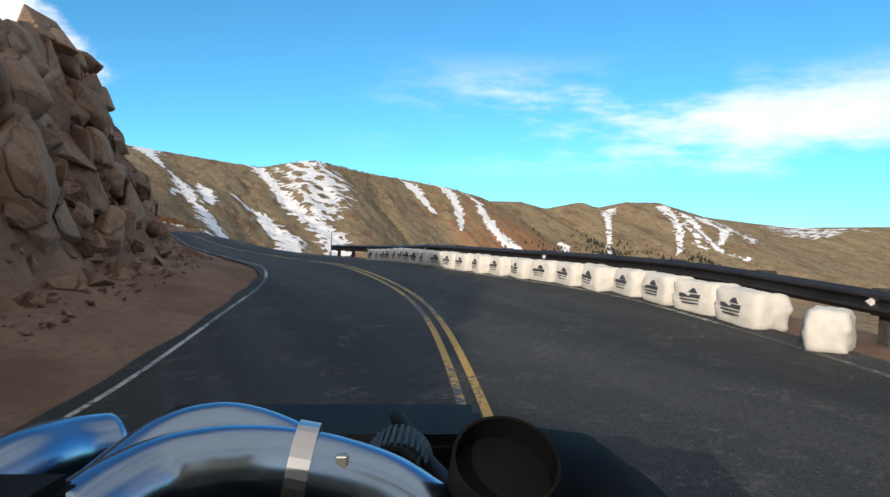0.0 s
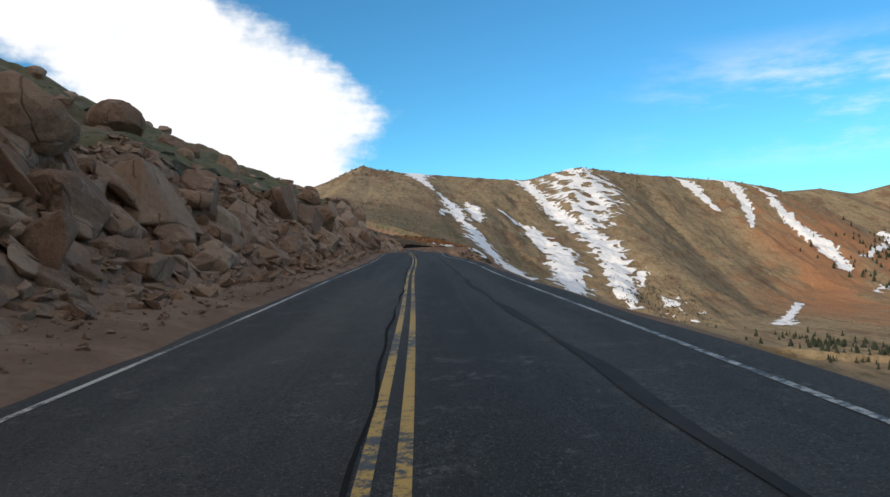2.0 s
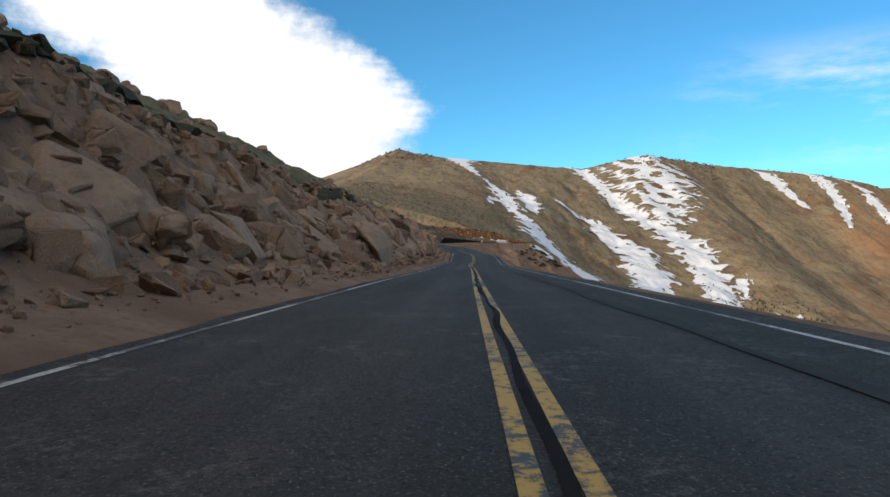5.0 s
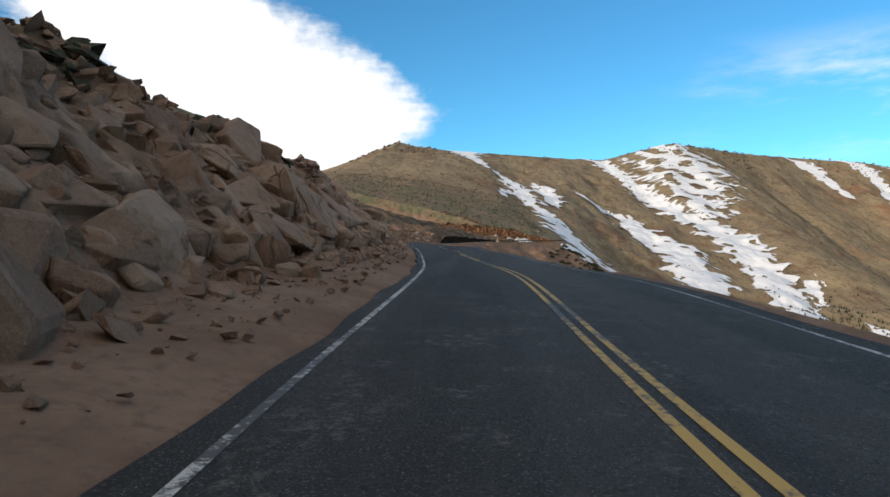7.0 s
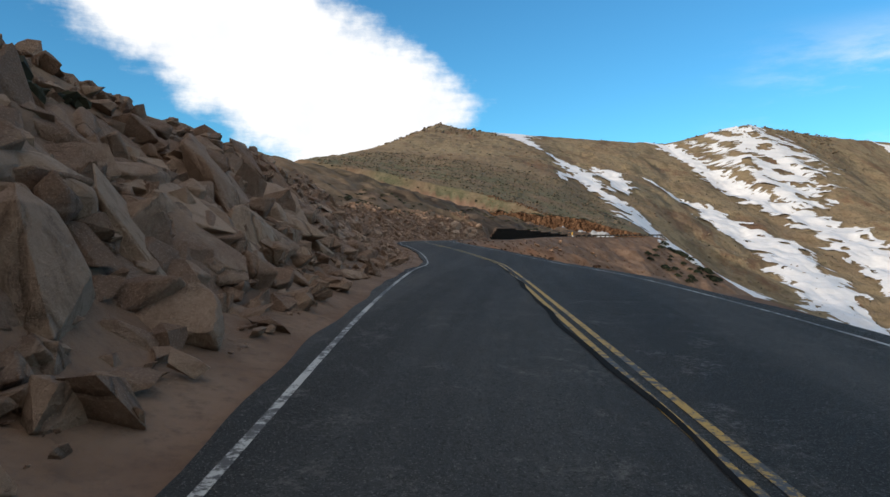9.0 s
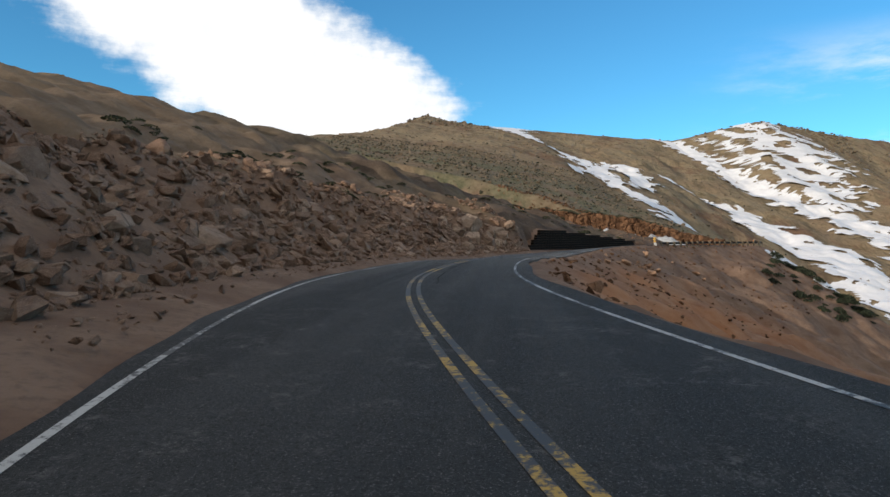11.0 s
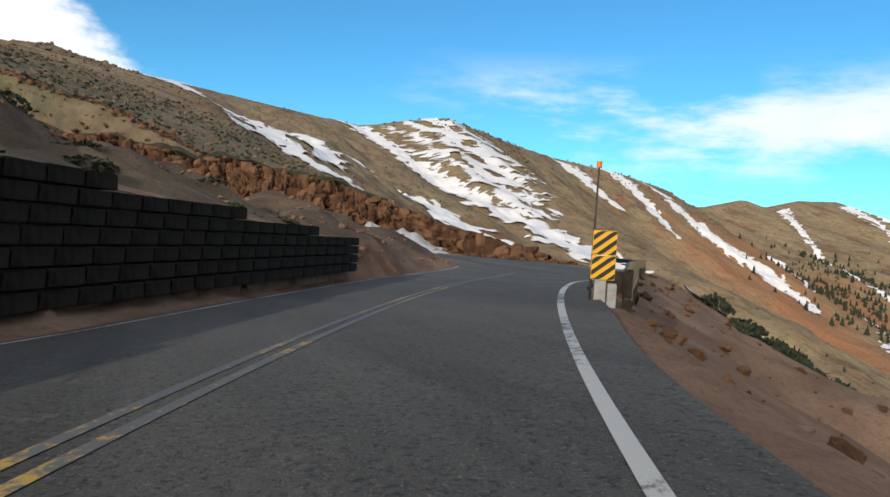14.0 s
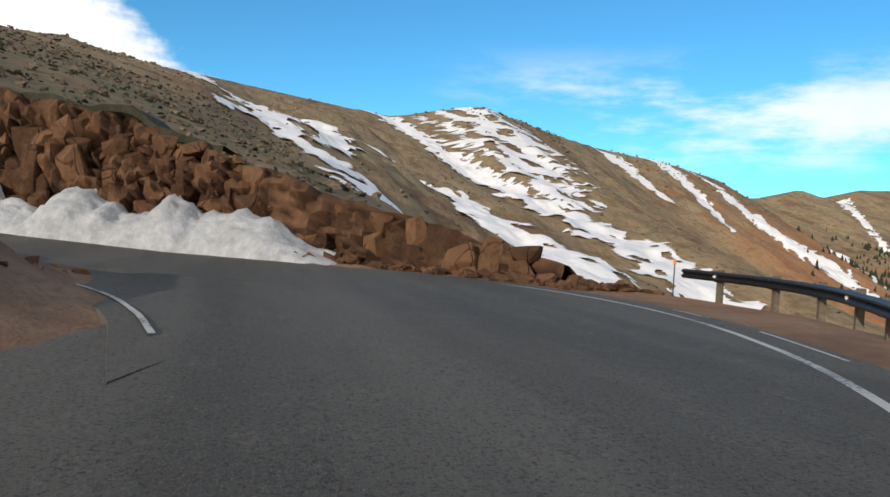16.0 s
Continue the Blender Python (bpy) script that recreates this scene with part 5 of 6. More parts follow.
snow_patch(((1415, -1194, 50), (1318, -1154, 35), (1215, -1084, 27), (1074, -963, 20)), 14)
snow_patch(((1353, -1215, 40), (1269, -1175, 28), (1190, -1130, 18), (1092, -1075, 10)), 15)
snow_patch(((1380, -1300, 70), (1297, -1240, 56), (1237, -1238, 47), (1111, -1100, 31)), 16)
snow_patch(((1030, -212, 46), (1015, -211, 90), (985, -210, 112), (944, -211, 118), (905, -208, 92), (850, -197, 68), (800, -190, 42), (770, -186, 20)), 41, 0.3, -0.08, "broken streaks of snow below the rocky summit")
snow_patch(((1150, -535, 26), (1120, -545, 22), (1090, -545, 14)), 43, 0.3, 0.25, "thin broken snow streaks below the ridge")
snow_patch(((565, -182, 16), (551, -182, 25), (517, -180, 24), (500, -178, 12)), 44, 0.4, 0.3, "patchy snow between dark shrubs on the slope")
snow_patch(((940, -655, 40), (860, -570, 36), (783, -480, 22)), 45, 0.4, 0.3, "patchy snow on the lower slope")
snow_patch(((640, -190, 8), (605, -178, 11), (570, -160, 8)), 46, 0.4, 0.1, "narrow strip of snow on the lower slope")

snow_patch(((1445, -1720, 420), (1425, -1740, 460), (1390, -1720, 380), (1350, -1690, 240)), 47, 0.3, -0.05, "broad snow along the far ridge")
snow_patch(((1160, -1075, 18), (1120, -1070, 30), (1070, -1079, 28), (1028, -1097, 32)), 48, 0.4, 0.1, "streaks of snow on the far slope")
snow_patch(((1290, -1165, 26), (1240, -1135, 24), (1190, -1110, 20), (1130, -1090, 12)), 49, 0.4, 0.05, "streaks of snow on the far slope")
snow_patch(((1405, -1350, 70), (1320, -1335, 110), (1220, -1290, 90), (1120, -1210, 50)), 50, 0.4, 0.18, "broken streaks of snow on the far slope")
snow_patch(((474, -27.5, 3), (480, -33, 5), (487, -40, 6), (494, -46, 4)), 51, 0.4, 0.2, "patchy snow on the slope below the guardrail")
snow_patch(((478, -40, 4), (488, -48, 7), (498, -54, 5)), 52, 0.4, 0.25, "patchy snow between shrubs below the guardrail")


# ---- things along the road ----
STEEL = make_plain("dark_weathered_steel", (0.034, 0.033, 0.036), 0.5, 0.45, grain=5.0, spread=0.4)
WOOD_POST = make_plain("weathered_post_wood", (0.14, 0.118, 0.088), 0.85, grain=9.0, spread=0.35, relief=0.01)
DARK_POST = make_plain("tarred_post_wood", (0.06, 0.055, 0.05), 0.85, grain=9.0, spread=0.35, relief=0.01)
CANVAS = make_plain("white_woven_sack", (0.74, 0.72, 0.67), 0.9, grain=7.0, spread=0.1, relief=0.01)
PRINT = make_plain("dark_print", (0.06, 0.07, 0.09), 0.8, grain=20.0, spread=0.2)
BLOCK = make_plain("dark_concrete_block", (0.021, 0.0175, 0.0145), 0.95, spec=0.1, grain=5.0, spread=0.6, relief=0.02)
REFLECT = make_plain("white_reflector", (0.85, 0.85, 0.85), 0.3, grain=20.0, spread=0.05)
SIGN_YELLOW = make_plain("yellow_sign_sheet", (0.75, 0.42, 0.02), 0.45, grain=6.0, spread=0.12)
SIGN_BLACK = make_plain("black_sign_print", (0.02, 0.02, 0.02), 0.5, grain=6.0)
ORANGE = make_plain("orange_plastic", (0.8, 0.22, 0.02), 0.5, grain=6.0)
GALV = make_plain("galvanised_post", (0.35, 0.36, 0.36), 0.5, 0.5, grain=8.0)


def empty(name, m):
    ob = new(name)
    ob.empty_display_size = 0.2
    ob.matrix_world = m
    return ob


def beam_along(run_pts, profile, caps=True):
    """A steel profile swept through places with headings."""
    bm = bmesh.new()
    rows_ = []
    for p, h in run_pts:
        side = Vector((-math.sin(h), math.cos(h), 0))
        rows_.append([bm.verts.new(p + side * a + Vector((0, 0, b))) for a, b in profile])
    n = len(profile)
    for a, b in zip(rows_, rows_[1:]):
        for k in range(n):
            bm.faces.new((a[k], a[(k + 1) % n], b[(k + 1) % n], b[k]))
    if caps:
        bm.faces.new(rows_[0])
        bm.faces.new(rows_[-1][::-1])
    bmesh.ops.recalc_face_normals(bm, faces=bm.faces)
    return bm


def w_profile():
    front = [(0.0, 0.0), (0.05, 0.035), (0.085, 0.06), (0.085, 0.095), (0.03, 0.13), (0.0, 0.155), (0.03, 0.18), (0.085, 0.215), (0.085, 0.25), (0.05, 0.275), (0.0, 0.31)]
    return front + [(a - 0.012, b) for a, b in front[::-1]]


def guardrail(places, post_mat, step, label, rail_up=0.42, post_top=0.33):
    """A steel beam on posts along places (x, y, z, heading), facing the road on its left."""
    first, h0 = places[0]
    thing = tagged(empty("guardrail", Matrix.Translation(first)), label, "guardrail")
    local = [(p - first, h) for p, h in places]
    part("rail", beam_along([(p + Vector((0, 0, rail_up)), h) for p, h in local], w_profile()), STEEL, thing, "dark weathered steel W-beam")
    run, done = 0.0, -1e9
    shape = block = plate = None
    for i, (p, h) in enumerate(local):
        if i:
            run += (p - local[i - 1][0]).length
        if run - done < step:
            continue
        done = run
        m = Matrix.Translation(p) @ Matrix.Rotation(h, 4, "Z")
        if shape is None:
            post = part("post", box(bmesh.new(), -0.09, -0.30, -1.1, 0.09, -0.14, rail_up + post_top, 0.012), post_mat, thing)
            spacer = part("spacer_block", box(bmesh.new(), -0.08, -0.14, rail_up - 0.02, 0.08, -0.012, rail_up + 0.33, 0.01), post_mat, thing)
            shape, block = post.data, spacer.data
        else:
            post, spacer = new("post", shape), new("spacer_block", block)
            post.parent = spacer.parent = thing
        post.matrix_basis = spacer.matrix_basis = m
        if int(run / step) % 4 == 2:
            if plate is None:
                bm = bmesh.new()
                f = [bm.verts.new(v) for v in ((-0.05, 0.02, rail_up + 0.10), (0.06, 0.02, rail_up + 0.155), (-0.05, 0.02, rail_up + 0.21))]
                g = [bm.verts.new(v.co + Vector((0, 0.05, 0))) for v in f]
                bm.faces.new(g)
                bm.faces.new(f[::-1])
                for k in range(3):
                    bm.faces.new((f[k], f[(k + 1) % 3], g[(k + 1) % 3], g[k]))
                ref = part("reflector", bm, REFLECT, thing, "small white triangular reflector")
                plate = ref.data
            else:
                ref = new("reflector", plate)
                ref.parent = thing
            ref.matrix_basis = m
    return thing


def rail_places(run0, run1, off_fn, n):
    out = []
    for r in np.linspace(run0, run1, n):
        p, h = on_road(r, rw(r) - off_fn(r))
        out.append((p, h))
    return out


R0, R1 = run_of(-30), run_of(41.0)
guardrail(rail_places(R0, R1, lambda r: 1.15, 70), DARK_POST, 2.3, "dark steel guardrail on wooden posts behind the sacks", rail_up=0.30)
RAIL_LINE = ((458.7, -11.4, 0.42), (461.2, -13.3, 0.38), (465.6, -16.7, 0.42), (470, -19.9, 0.45), (472.6, -21.9, 0.45), (476.4, -24.8, 0.43), (481.5, -28.8, 0.42), (486, -32.6, 0.42), (489.4, -35.0, 0.42), (493.0, -36.3, 0.43), (496.6, -36.3, 0.43))
line_, run_ = smooth_line(RAIL_LINE, 0.5)
way_ = np.arctan2(np.gradient(line_[:, 1]), np.gradient(line_[:, 0]))
guardrail([(Vector(a_), float(b_)) for a_, b_ in zip(line_, way_)], WOOD_POST, 2.0, "dark steel guardrail on wooden posts round the hairpin", post_top=0.37)


# sacks along the valley side
def sack_mesh(seed):
    """A filled woven bag: boxy, bulging at the belly, with its upper corners drawn up into ears."""
    bm = bmesh.new()
    bmesh.ops.create_cube(bm, size=1.0)
    bmesh.ops.subdivide_edges(bm, edges=bm.edges[:], cuts=9, use_grid_fill=True)
    shift = Vector((seed * 7.3, 0, 0))
    for v in bm.verts:
        x, y, z = v.co * 2
        r = (abs(x) ** 9 + abs(y) ** 7 + abs(z) ** 9) ** (1 / 9)
        x, y, z = x / max(r, 0.6), y / max(r, 0.6), z / max(r, 0.6)
        q = v.co * 4 + shift
        belly = 1 + 0.07 * (1 - z * z) - 0.05 * max(z, 0) ** 2
        fold = 0.035 * noise.noise(q) + 0.02 * noise.noise(q * 2.7)
        ear = 0.07 * max(abs(x) - 0.55, 0) / 0.45 * max(z, 0) ** 3 * (0.4 + 0.9 * abs(noise.noise(Vector((seed, x, y)))))
        v.co = Vector((x * 0.53 * belly + fold, y * 0.28 * (belly + 0.08 * (1 - x * x)) + fold, (z + 1) * 0.265 + ear + (0.5 * fold if z > -0.9 else 0)))
    return bm


def sack_parts(seed):
    thing = empty("sand_sack", Matrix())
    part("bag", sack_mesh(seed), CANVAS, thing, "bulging woven white sack", smooth=True)
    return thing


def print_on(thing):
    """A mark of plain shapes on the sack's face towards the road: a peak and bars."""
    bm = bmesh.new()
    y = 0.345
    f = [bm.verts.new(v) for v in ((-0.20, y, 0.355), (0.03, y, 0.355), (-0.08, y, 0.43))]
    bm.faces.new(f)
    for x0, x1, z0, z1 in ((-0.26, 0.26, 0.28, 0.335), (-0.24, 0.25, 0.235, 0.25), (-0.24, 0.2, 0.185, 0.2)):
        g = [bm.verts.new(v) for v in ((x0, y, z0), (x1, y, z0), (x1, y, z1), (x0, y, z1))]
        bm.faces.new(g)
    geo = bmesh.ops.extrude_face_region(bm, geom=bm.faces[:])
    for v in geo["geom"]:
        if isinstance(v, bmesh.types.BMVert):
            v.co.y -= 0.05
    bmesh.ops.recalc_face_normals(bm, faces=bm.faces)
    part("printed_mark", bm, PRINT, thing, "dark printed peak with bars")


rng = random.Random(12)
kinds = []
for k in range(4):
    sack = tagged(sack_parts(k), "white woven sand sack standing beside the road", "sand sack", "row of white sacks")
    print_on(sack)
    kinds.append(sack)
r, i = run_of(30.0), 0
while r > run_of(8.6):
    p, h = on_road(r, rw(r) - 0.47 + rng.uniform(-0.06, 0.06))
    z = float(ground_z(np.array([p.x]), np.array([p.y]))[0])
    m = Matrix.Translation((p.x, p.y, z - 0.03)) @ Matrix.Rotation(h + rng.uniform(-0.16, 0.16), 4, "Z") @ Matrix.Rotation(rng.uniform(-0.05, 0.05), 4, "Y")
    if i < 4:
        kinds[i].matrix_basis = m
    else:
        copy_thing(kinds[rng.randrange(4)], m)
    r, i = r - 1.02, i + 1
p, h = on_road(run_of(7.35), rw(run_of(7.35)) - 0.42)
z = float(ground_z(np.array([p.x]), np.array([p.y]))[0])
lone = copy_thing(kinds[1], Matrix.Translation((p.x, p.y, z - 0.03)) @ Matrix.Rotation(-0.98, 4, "Z") @ Matrix.Diagonal((0.9, 0.82, 0.95, 1)))
lone["label"] = "white woven sand sack turned end-on to the road"


# retaining wall of stacked blocks
def retaining_wall():
    a = np.array(((438.0, 6.8), (445.0, 3.55), (452.5, 0.1), (459.0, -3.1), (466.0, -7.1), (472.0, -10.7)))
    line, run = smooth_line(a, 0.1)
    length, course, block_len = run[-1], 0.27, 0.78
    thing = tagged(empty("retaining_wall", Matrix.Translation((a[0][0], a[0][1], 0))), "dark retaining wall of stacked concrete blocks", "wall", kind="structure")
    org = Vector((a[0][0], a[0][1], 0))
    meshes = []
    for k in range(5):
        rng_ = random.Random(k)
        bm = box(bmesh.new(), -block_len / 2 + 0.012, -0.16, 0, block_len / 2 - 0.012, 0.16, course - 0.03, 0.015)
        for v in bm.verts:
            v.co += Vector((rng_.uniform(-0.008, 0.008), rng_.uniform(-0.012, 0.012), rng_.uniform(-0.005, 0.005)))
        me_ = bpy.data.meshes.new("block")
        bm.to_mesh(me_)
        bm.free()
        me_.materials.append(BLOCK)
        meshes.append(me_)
    rng_ = random.Random(8)
    fill_ = bmesh.new()
    for c in range(10):
        top_run = min(length, float(np.interp(-0.27 * (c + 1), (-2.75, -2.05, -1.1), (4.5, 23.0, length))) + 0.5)
        start = c * 0.6
        s = start + (block_len / 2 if c % 2 else 0.0)
        while s + block_len <= top_run:
            mid = s + block_len / 2
            x, y = np.interp(mid, run, line[:, 0]), np.interp(mid, run, line[:, 1])
            h = math.atan2(np.interp(mid + 0.2, run, line[:, 1]) - y, np.interp(mid + 0.2, run, line[:, 0]) - x) if mid + 0.2 < length else h
            side = Vector((-math.sin(h), math.cos(h), 0))
            z = np.interp(mid, (0, length), (0.18, 0.42)) - 0.12 + c * course
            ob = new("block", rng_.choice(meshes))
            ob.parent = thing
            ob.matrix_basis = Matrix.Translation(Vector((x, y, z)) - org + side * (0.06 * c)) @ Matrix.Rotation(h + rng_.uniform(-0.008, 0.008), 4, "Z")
            s += block_len
    # earth core behind the blocks
    prev = None
    for t in np.arange(0.3, length - 0.2, 0.8):
        x, y = np.interp(t, run, line[:, 0]), np.interp(t, run, line[:, 1])
        h = math.atan2(line[-1, 1] - line[0, 1], line[-1, 0] - line[0, 0])
        side = Vector((-math.sin(h), math.cos(h), 0))
        n_c = min(t / 0.6, float(np.interp(t, (4.5, 23.0, length), (2.75, 2.05, 1.1))) / 0.27) - 1.0
        z0 = np.interp(t, (0, length), (0.18, 0.42)) - 0.4
        z1 = z0 + 0.28 + (n_c + 0.2) * course
        base = Vector((x, y, 0)) - org
        row = [fill_.verts.new(base + side * a_ + Vector((0, 0, b_))) for a_, b_ in ((0.14, z0), (0.12 + 0.06 * n_c, z1), (2.2, z1 + 0.35), (2.2, z0))]
        if prev:
            for k in range(4):
                fill_.faces.new((prev[k], prev[(k + 1) % 4], row[(k + 1) % 4], row[k]))
        prev = row
    bmesh.ops.recalc_face_normals(fill_, faces=fill_.faces)
    part("core", fill_, SOIL, thing, "packed earth behind the blocks")
    return thing


# striped marker at the end of the guardrail
def stripes_on(panel, z0, z1):
    """Slanting black bars over a yellow panel, cut off at its edges."""
    k = z0 - 0.4
    while k < z1:
        pts_ = []
        for n_ in range(7):
            pts_.append((-0.165 + 0.055 * n_, k + 0.045 * n_))
        low = [(a, min(max(b, z0 + 0.006), z1 - 0.006)) for a, b in pts_]
        top = [(a, min(max(b + 0.075, z0 + 0.006), z1 - 0.006)) for a, b in pts_]
        quads = [(low[i], low[i + 1], top[i + 1], top[i]) for i in range(6) if top[i][1] - low[i][1] + top[i + 1][1] - low[i + 1][1] > 0.004]
        if quads:
            bm = bmesh.new()
            for q in quads:
                bm.faces.new([bm.verts.new((a, -0.0585, b)) for a, b in q])
            bmesh.ops.remove_doubles(bm, verts=bm.verts[:], dist=0.0005)
            part("stripe", bm, SIGN_BLACK, panel)
        k += 0.15


def hazard_marker():
    x, y = 457.8, -10.55
    z = float(ground_z(np.array([x]), np.array([y]))[0])
    h = on_road(run_of(458.0))[1]
    thing = tagged(empty("hazard_marker", Matrix.Translation((x, y, z)) @ Matrix.Rotation(h - math.pi / 2, 4, "Z")), "yellow and black striped hazard marker on a post", "road sign")
    part("post", box(bmesh.new(), -0.10, -0.03, -0.5, 0.06, 0.10, 0.42, 0.01), GALV, thing, "pale grey square post")
    part("block", box(bmesh.new(), 0.09, 0.0, -0.5, 0.22, 0.12, 0.30, 0.012), GALV, thing, "pale grey block beside the post")
    for z0, z1 in ((0.35, 0.695), (0.70, 1.05)):
        panel = part("panel", box(bmesh.new(), -0.17, -0.055, z0, 0.17, -0.035, z1, 0.006), SIGN_YELLOW, thing)
        stripes_on(panel, z0, z1)
    bm = bmesh.new()
    bmesh.ops.create_cone(bm, segments=10, radius1=0.02, radius2=0.014, depth=2.0, cap_ends=True, matrix=Matrix.Translation((-0.15, 0.06, 0.98)))
    rod = part("snow_stake", bm, DARK_POST, thing, "tall thin dark stake", smooth=True)
    bm = bmesh.new()
    bmesh.ops.create_cone(bm, segments=10, radius1=0.04, radius2=0.04, depth=0.09, cap_ends=True, matrix=Matrix.Translation((-0.15, 0.06, 2.0)))
    part("cap", bm, ORANGE, rod, "orange cap")
    return thing


hazard_marker()


def snow_stake(x, y, label, tall=2.4, capped=True):
    z = float(ground_z(np.array([x]), np.array([y]))[0])
    thing = tagged(empty("snow_stake", Matrix.Translation((x, y, z))), label, "snow stake")
    bm = bmesh.new()
    bmesh.ops.create_cone(bm, segments=10, radius1=0.03, radius2=0.02, depth=tall + 0.2, cap_ends=True, matrix=Matrix.Translation((0, 0, tall / 2 - 0.1)))
    part("rod", bm, DARK_POST, thing, smooth=True)
    if capped:
        bm = bmesh.new()
        bmesh.ops.create_cone(bm, segments=10, radius1=0.05, radius2=0.05, depth=0.14, cap_ends=True, matrix=Matrix.Translation((0, 0, tall - 0.05)))
        part("cap", bm, ORANGE, thing, "orange cap")


p, h = on_road(run_of(41.3), rw(run_of(41.3)) - 1.15)
snow_stake(p.x, p.y, "thin dark stake standing at the guardrail's end", 1.5, False)
snow_stake(497.3, -36.6, "thin dark snow stake with an orange cap by the rail's end")


# ---- plants ----
LEAF = make_plain("grey_green_leaf", (0.045, 0.052, 0.028), 0.9, grain=8.0, spread=0.4)
NEEDLE = make_plain("dark_needles", (0.025, 0.035, 0.02), 0.9, grain=4.0, spread=0.4)


def tuft_mesh(seed, n=190):
    """A low cushion of small leaves."""
    rng_ = random.Random(seed)
    verts, faces = [], []
    for _ in range(n):
        a, r_ = rng_.uniform(0, 6.28), rng_.random() ** 0.5
        c = Vector((math.cos(a) * r_, math.sin(a) * r_, (1 - r_ * r_) * 0.5 * rng_.uniform(0.5, 1.1)))
        d = Vector((rng_.gauss(0, 1), rng_.gauss(0, 1), rng_.uniform(0.2, 1))).normalized() * rng_.uniform(0.10, 0.2)
        e = d.cross(Vector((rng_.gauss(0, 1), rng_.gauss(0, 1), 0.3))).normalized() * 0.09
        b = len(verts)
        verts += [tuple(c - e), tuple(c + e), tuple(c + e * 0.7 + d), tuple(c - e * 0.7 + d)]
        faces.append((b, b + 1, b + 2, b + 3))
    me_ = bpy.data.meshes.new("tuft")
    me_.from_pydata(verts, [], faces)
    me_.materials.append(LEAF)
    return me_


TUFTS = [tuft_mesh(i) for i in range(5)]
rng = random.Random(21)
for i in range(240):
    x = rng.choice((rng.uniform(372, 436), rng.uniform(398, 430), rng.uniform(398, 424), rng.uniform(438, 474), rng.uniform(30, 330)))
    u = rng.uniform(1.5, 13) if x > 437 else rng.uniform(6.0, 18) if x > 370 else rng.uniform(7.5, 13)
    p, h = on_road(run_of(x), bank_left(x, u))
    z = float(ground_z(np.array([p.x]), np.array([p.y]))[0])
    ob = new("shrub", rng.choice(TUFTS))
    s = rng.uniform(0.25, 0.62)
    ob.matrix_world = Matrix.LocRotScale(Vector((p.x, p.y, z - 0.06)), Euler((rng.uniform(-0.2, 0.2) + 0.35, 0, rng.uniform(0, 6.28))), Vector((s * 1.3, s, s * 0.9)))
    tagged(ob, "low dark green cushion shrub on the dirt slope", "shrub", "shrubs on the slope")


KRUMM = [tuft_mesh(40 + i, 240) for i in range(4)]
for me_ in KRUMM:
    me_.materials[0] = NEEDLE
for i in range(55):
    x = rng.uniform(474, 494)
    r = run_of(min(x, 486))
    p, h = on_road(r, rw(r) - rng.uniform(5.5, 20.0))
    z = float(ground_z(np.array([p.x]), np.array([p.y]))[0])
    ob = new("shrub", rng.choice(KRUMM))
    s = rng.uniform(0.5, 1.2)
    ob.matrix_world = Matrix.LocRotScale(Vector((p.x, p.y, z - 0.08)), Euler((0, 0, rng.uniform(0, 6.28))), Vector((s * 1.2, s, s * rng.uniform(0.9, 1.6))))
    tagged(ob, "dark stunted evergreen shrub on the slope below the guardrail", "shrub", "evergreen shrubs")


def far_trees():
    """Small dark conifers on the far slopes."""
    rng_ = random.Random(5)
    verts, faces = [], []
    xy = []
    for _ in range(2000):
        if rng_.random() < 0.07:
            xy.append((400 + rng_.gauss(0, 26), -222 + rng_.gauss(0, 16)))
        elif rng_.random() < 0.5:
            t = rng_.random()
            xy.append((835 + 200 * t + rng_.gauss(0, 30), -745 - 215 * t + rng_.gauss(0, 40)))
        elif rng_.random() < 0.6:
            t = rng_.random()
            xy.append((830 + 330 * t + rng_.gauss(0, 35), -560 - 300 * t + rng_.gauss(0, 45)))
        else:
            xy.append((548 + rng_.gauss(0, 24), -172 + rng_.gauss(0, 16)))
    xy = np.array(xy)
    zs = ground_z(xy[:, 0], xy[:, 1])
    for (x, y), z in zip(xy, zs):
        tall = rng_.uniform(3.5, 8.5) if x > 700 else rng_.uniform(2.0, 4.5) if x < 480 else rng_.uniform(0.8, 1.8)
        for lay in range(4):
            z0, w = z + tall * lay * 0.2, tall * (0.34 - 0.07 * lay)
            b = len(verts)
            k = 7
            for q in range(k):
                a = 6.283 * q / k + rng_.uniform(-0.3, 0.3)
                rr_ = w * rng_.uniform(0.6, 1.2)
                verts.append((x + math.cos(a) * rr_, y + math.sin(a) * rr_, z0 + rng_.uniform(-0.1, 0.1) * tall))
            verts.append((x + rng_.uniform(-0.1, 0.1), y, z0 + tall * 0.42))
            faces += [(b + q, b + (q + 1) % k, b + k) for q in range(k)]
    return tagged(mesh_object("conifers", verts, faces, NEEDLE), "scattered dark conifers on the far slopes", "trees", kind="stuff")


far_trees()

# ---- dark tar lines on the road ----
TAR = make_plain("tar_crack", (0.015, 0.015, 0.0155), 0.9, 0.0, 0.05, grain=4.0, spread=0.3)


WHEEL_TRACK = make_plain("darkened_wheel_track", (0.024, 0.0245, 0.025), 0.85, 0.0, 0.2, grain=2.0, spread=0.4)


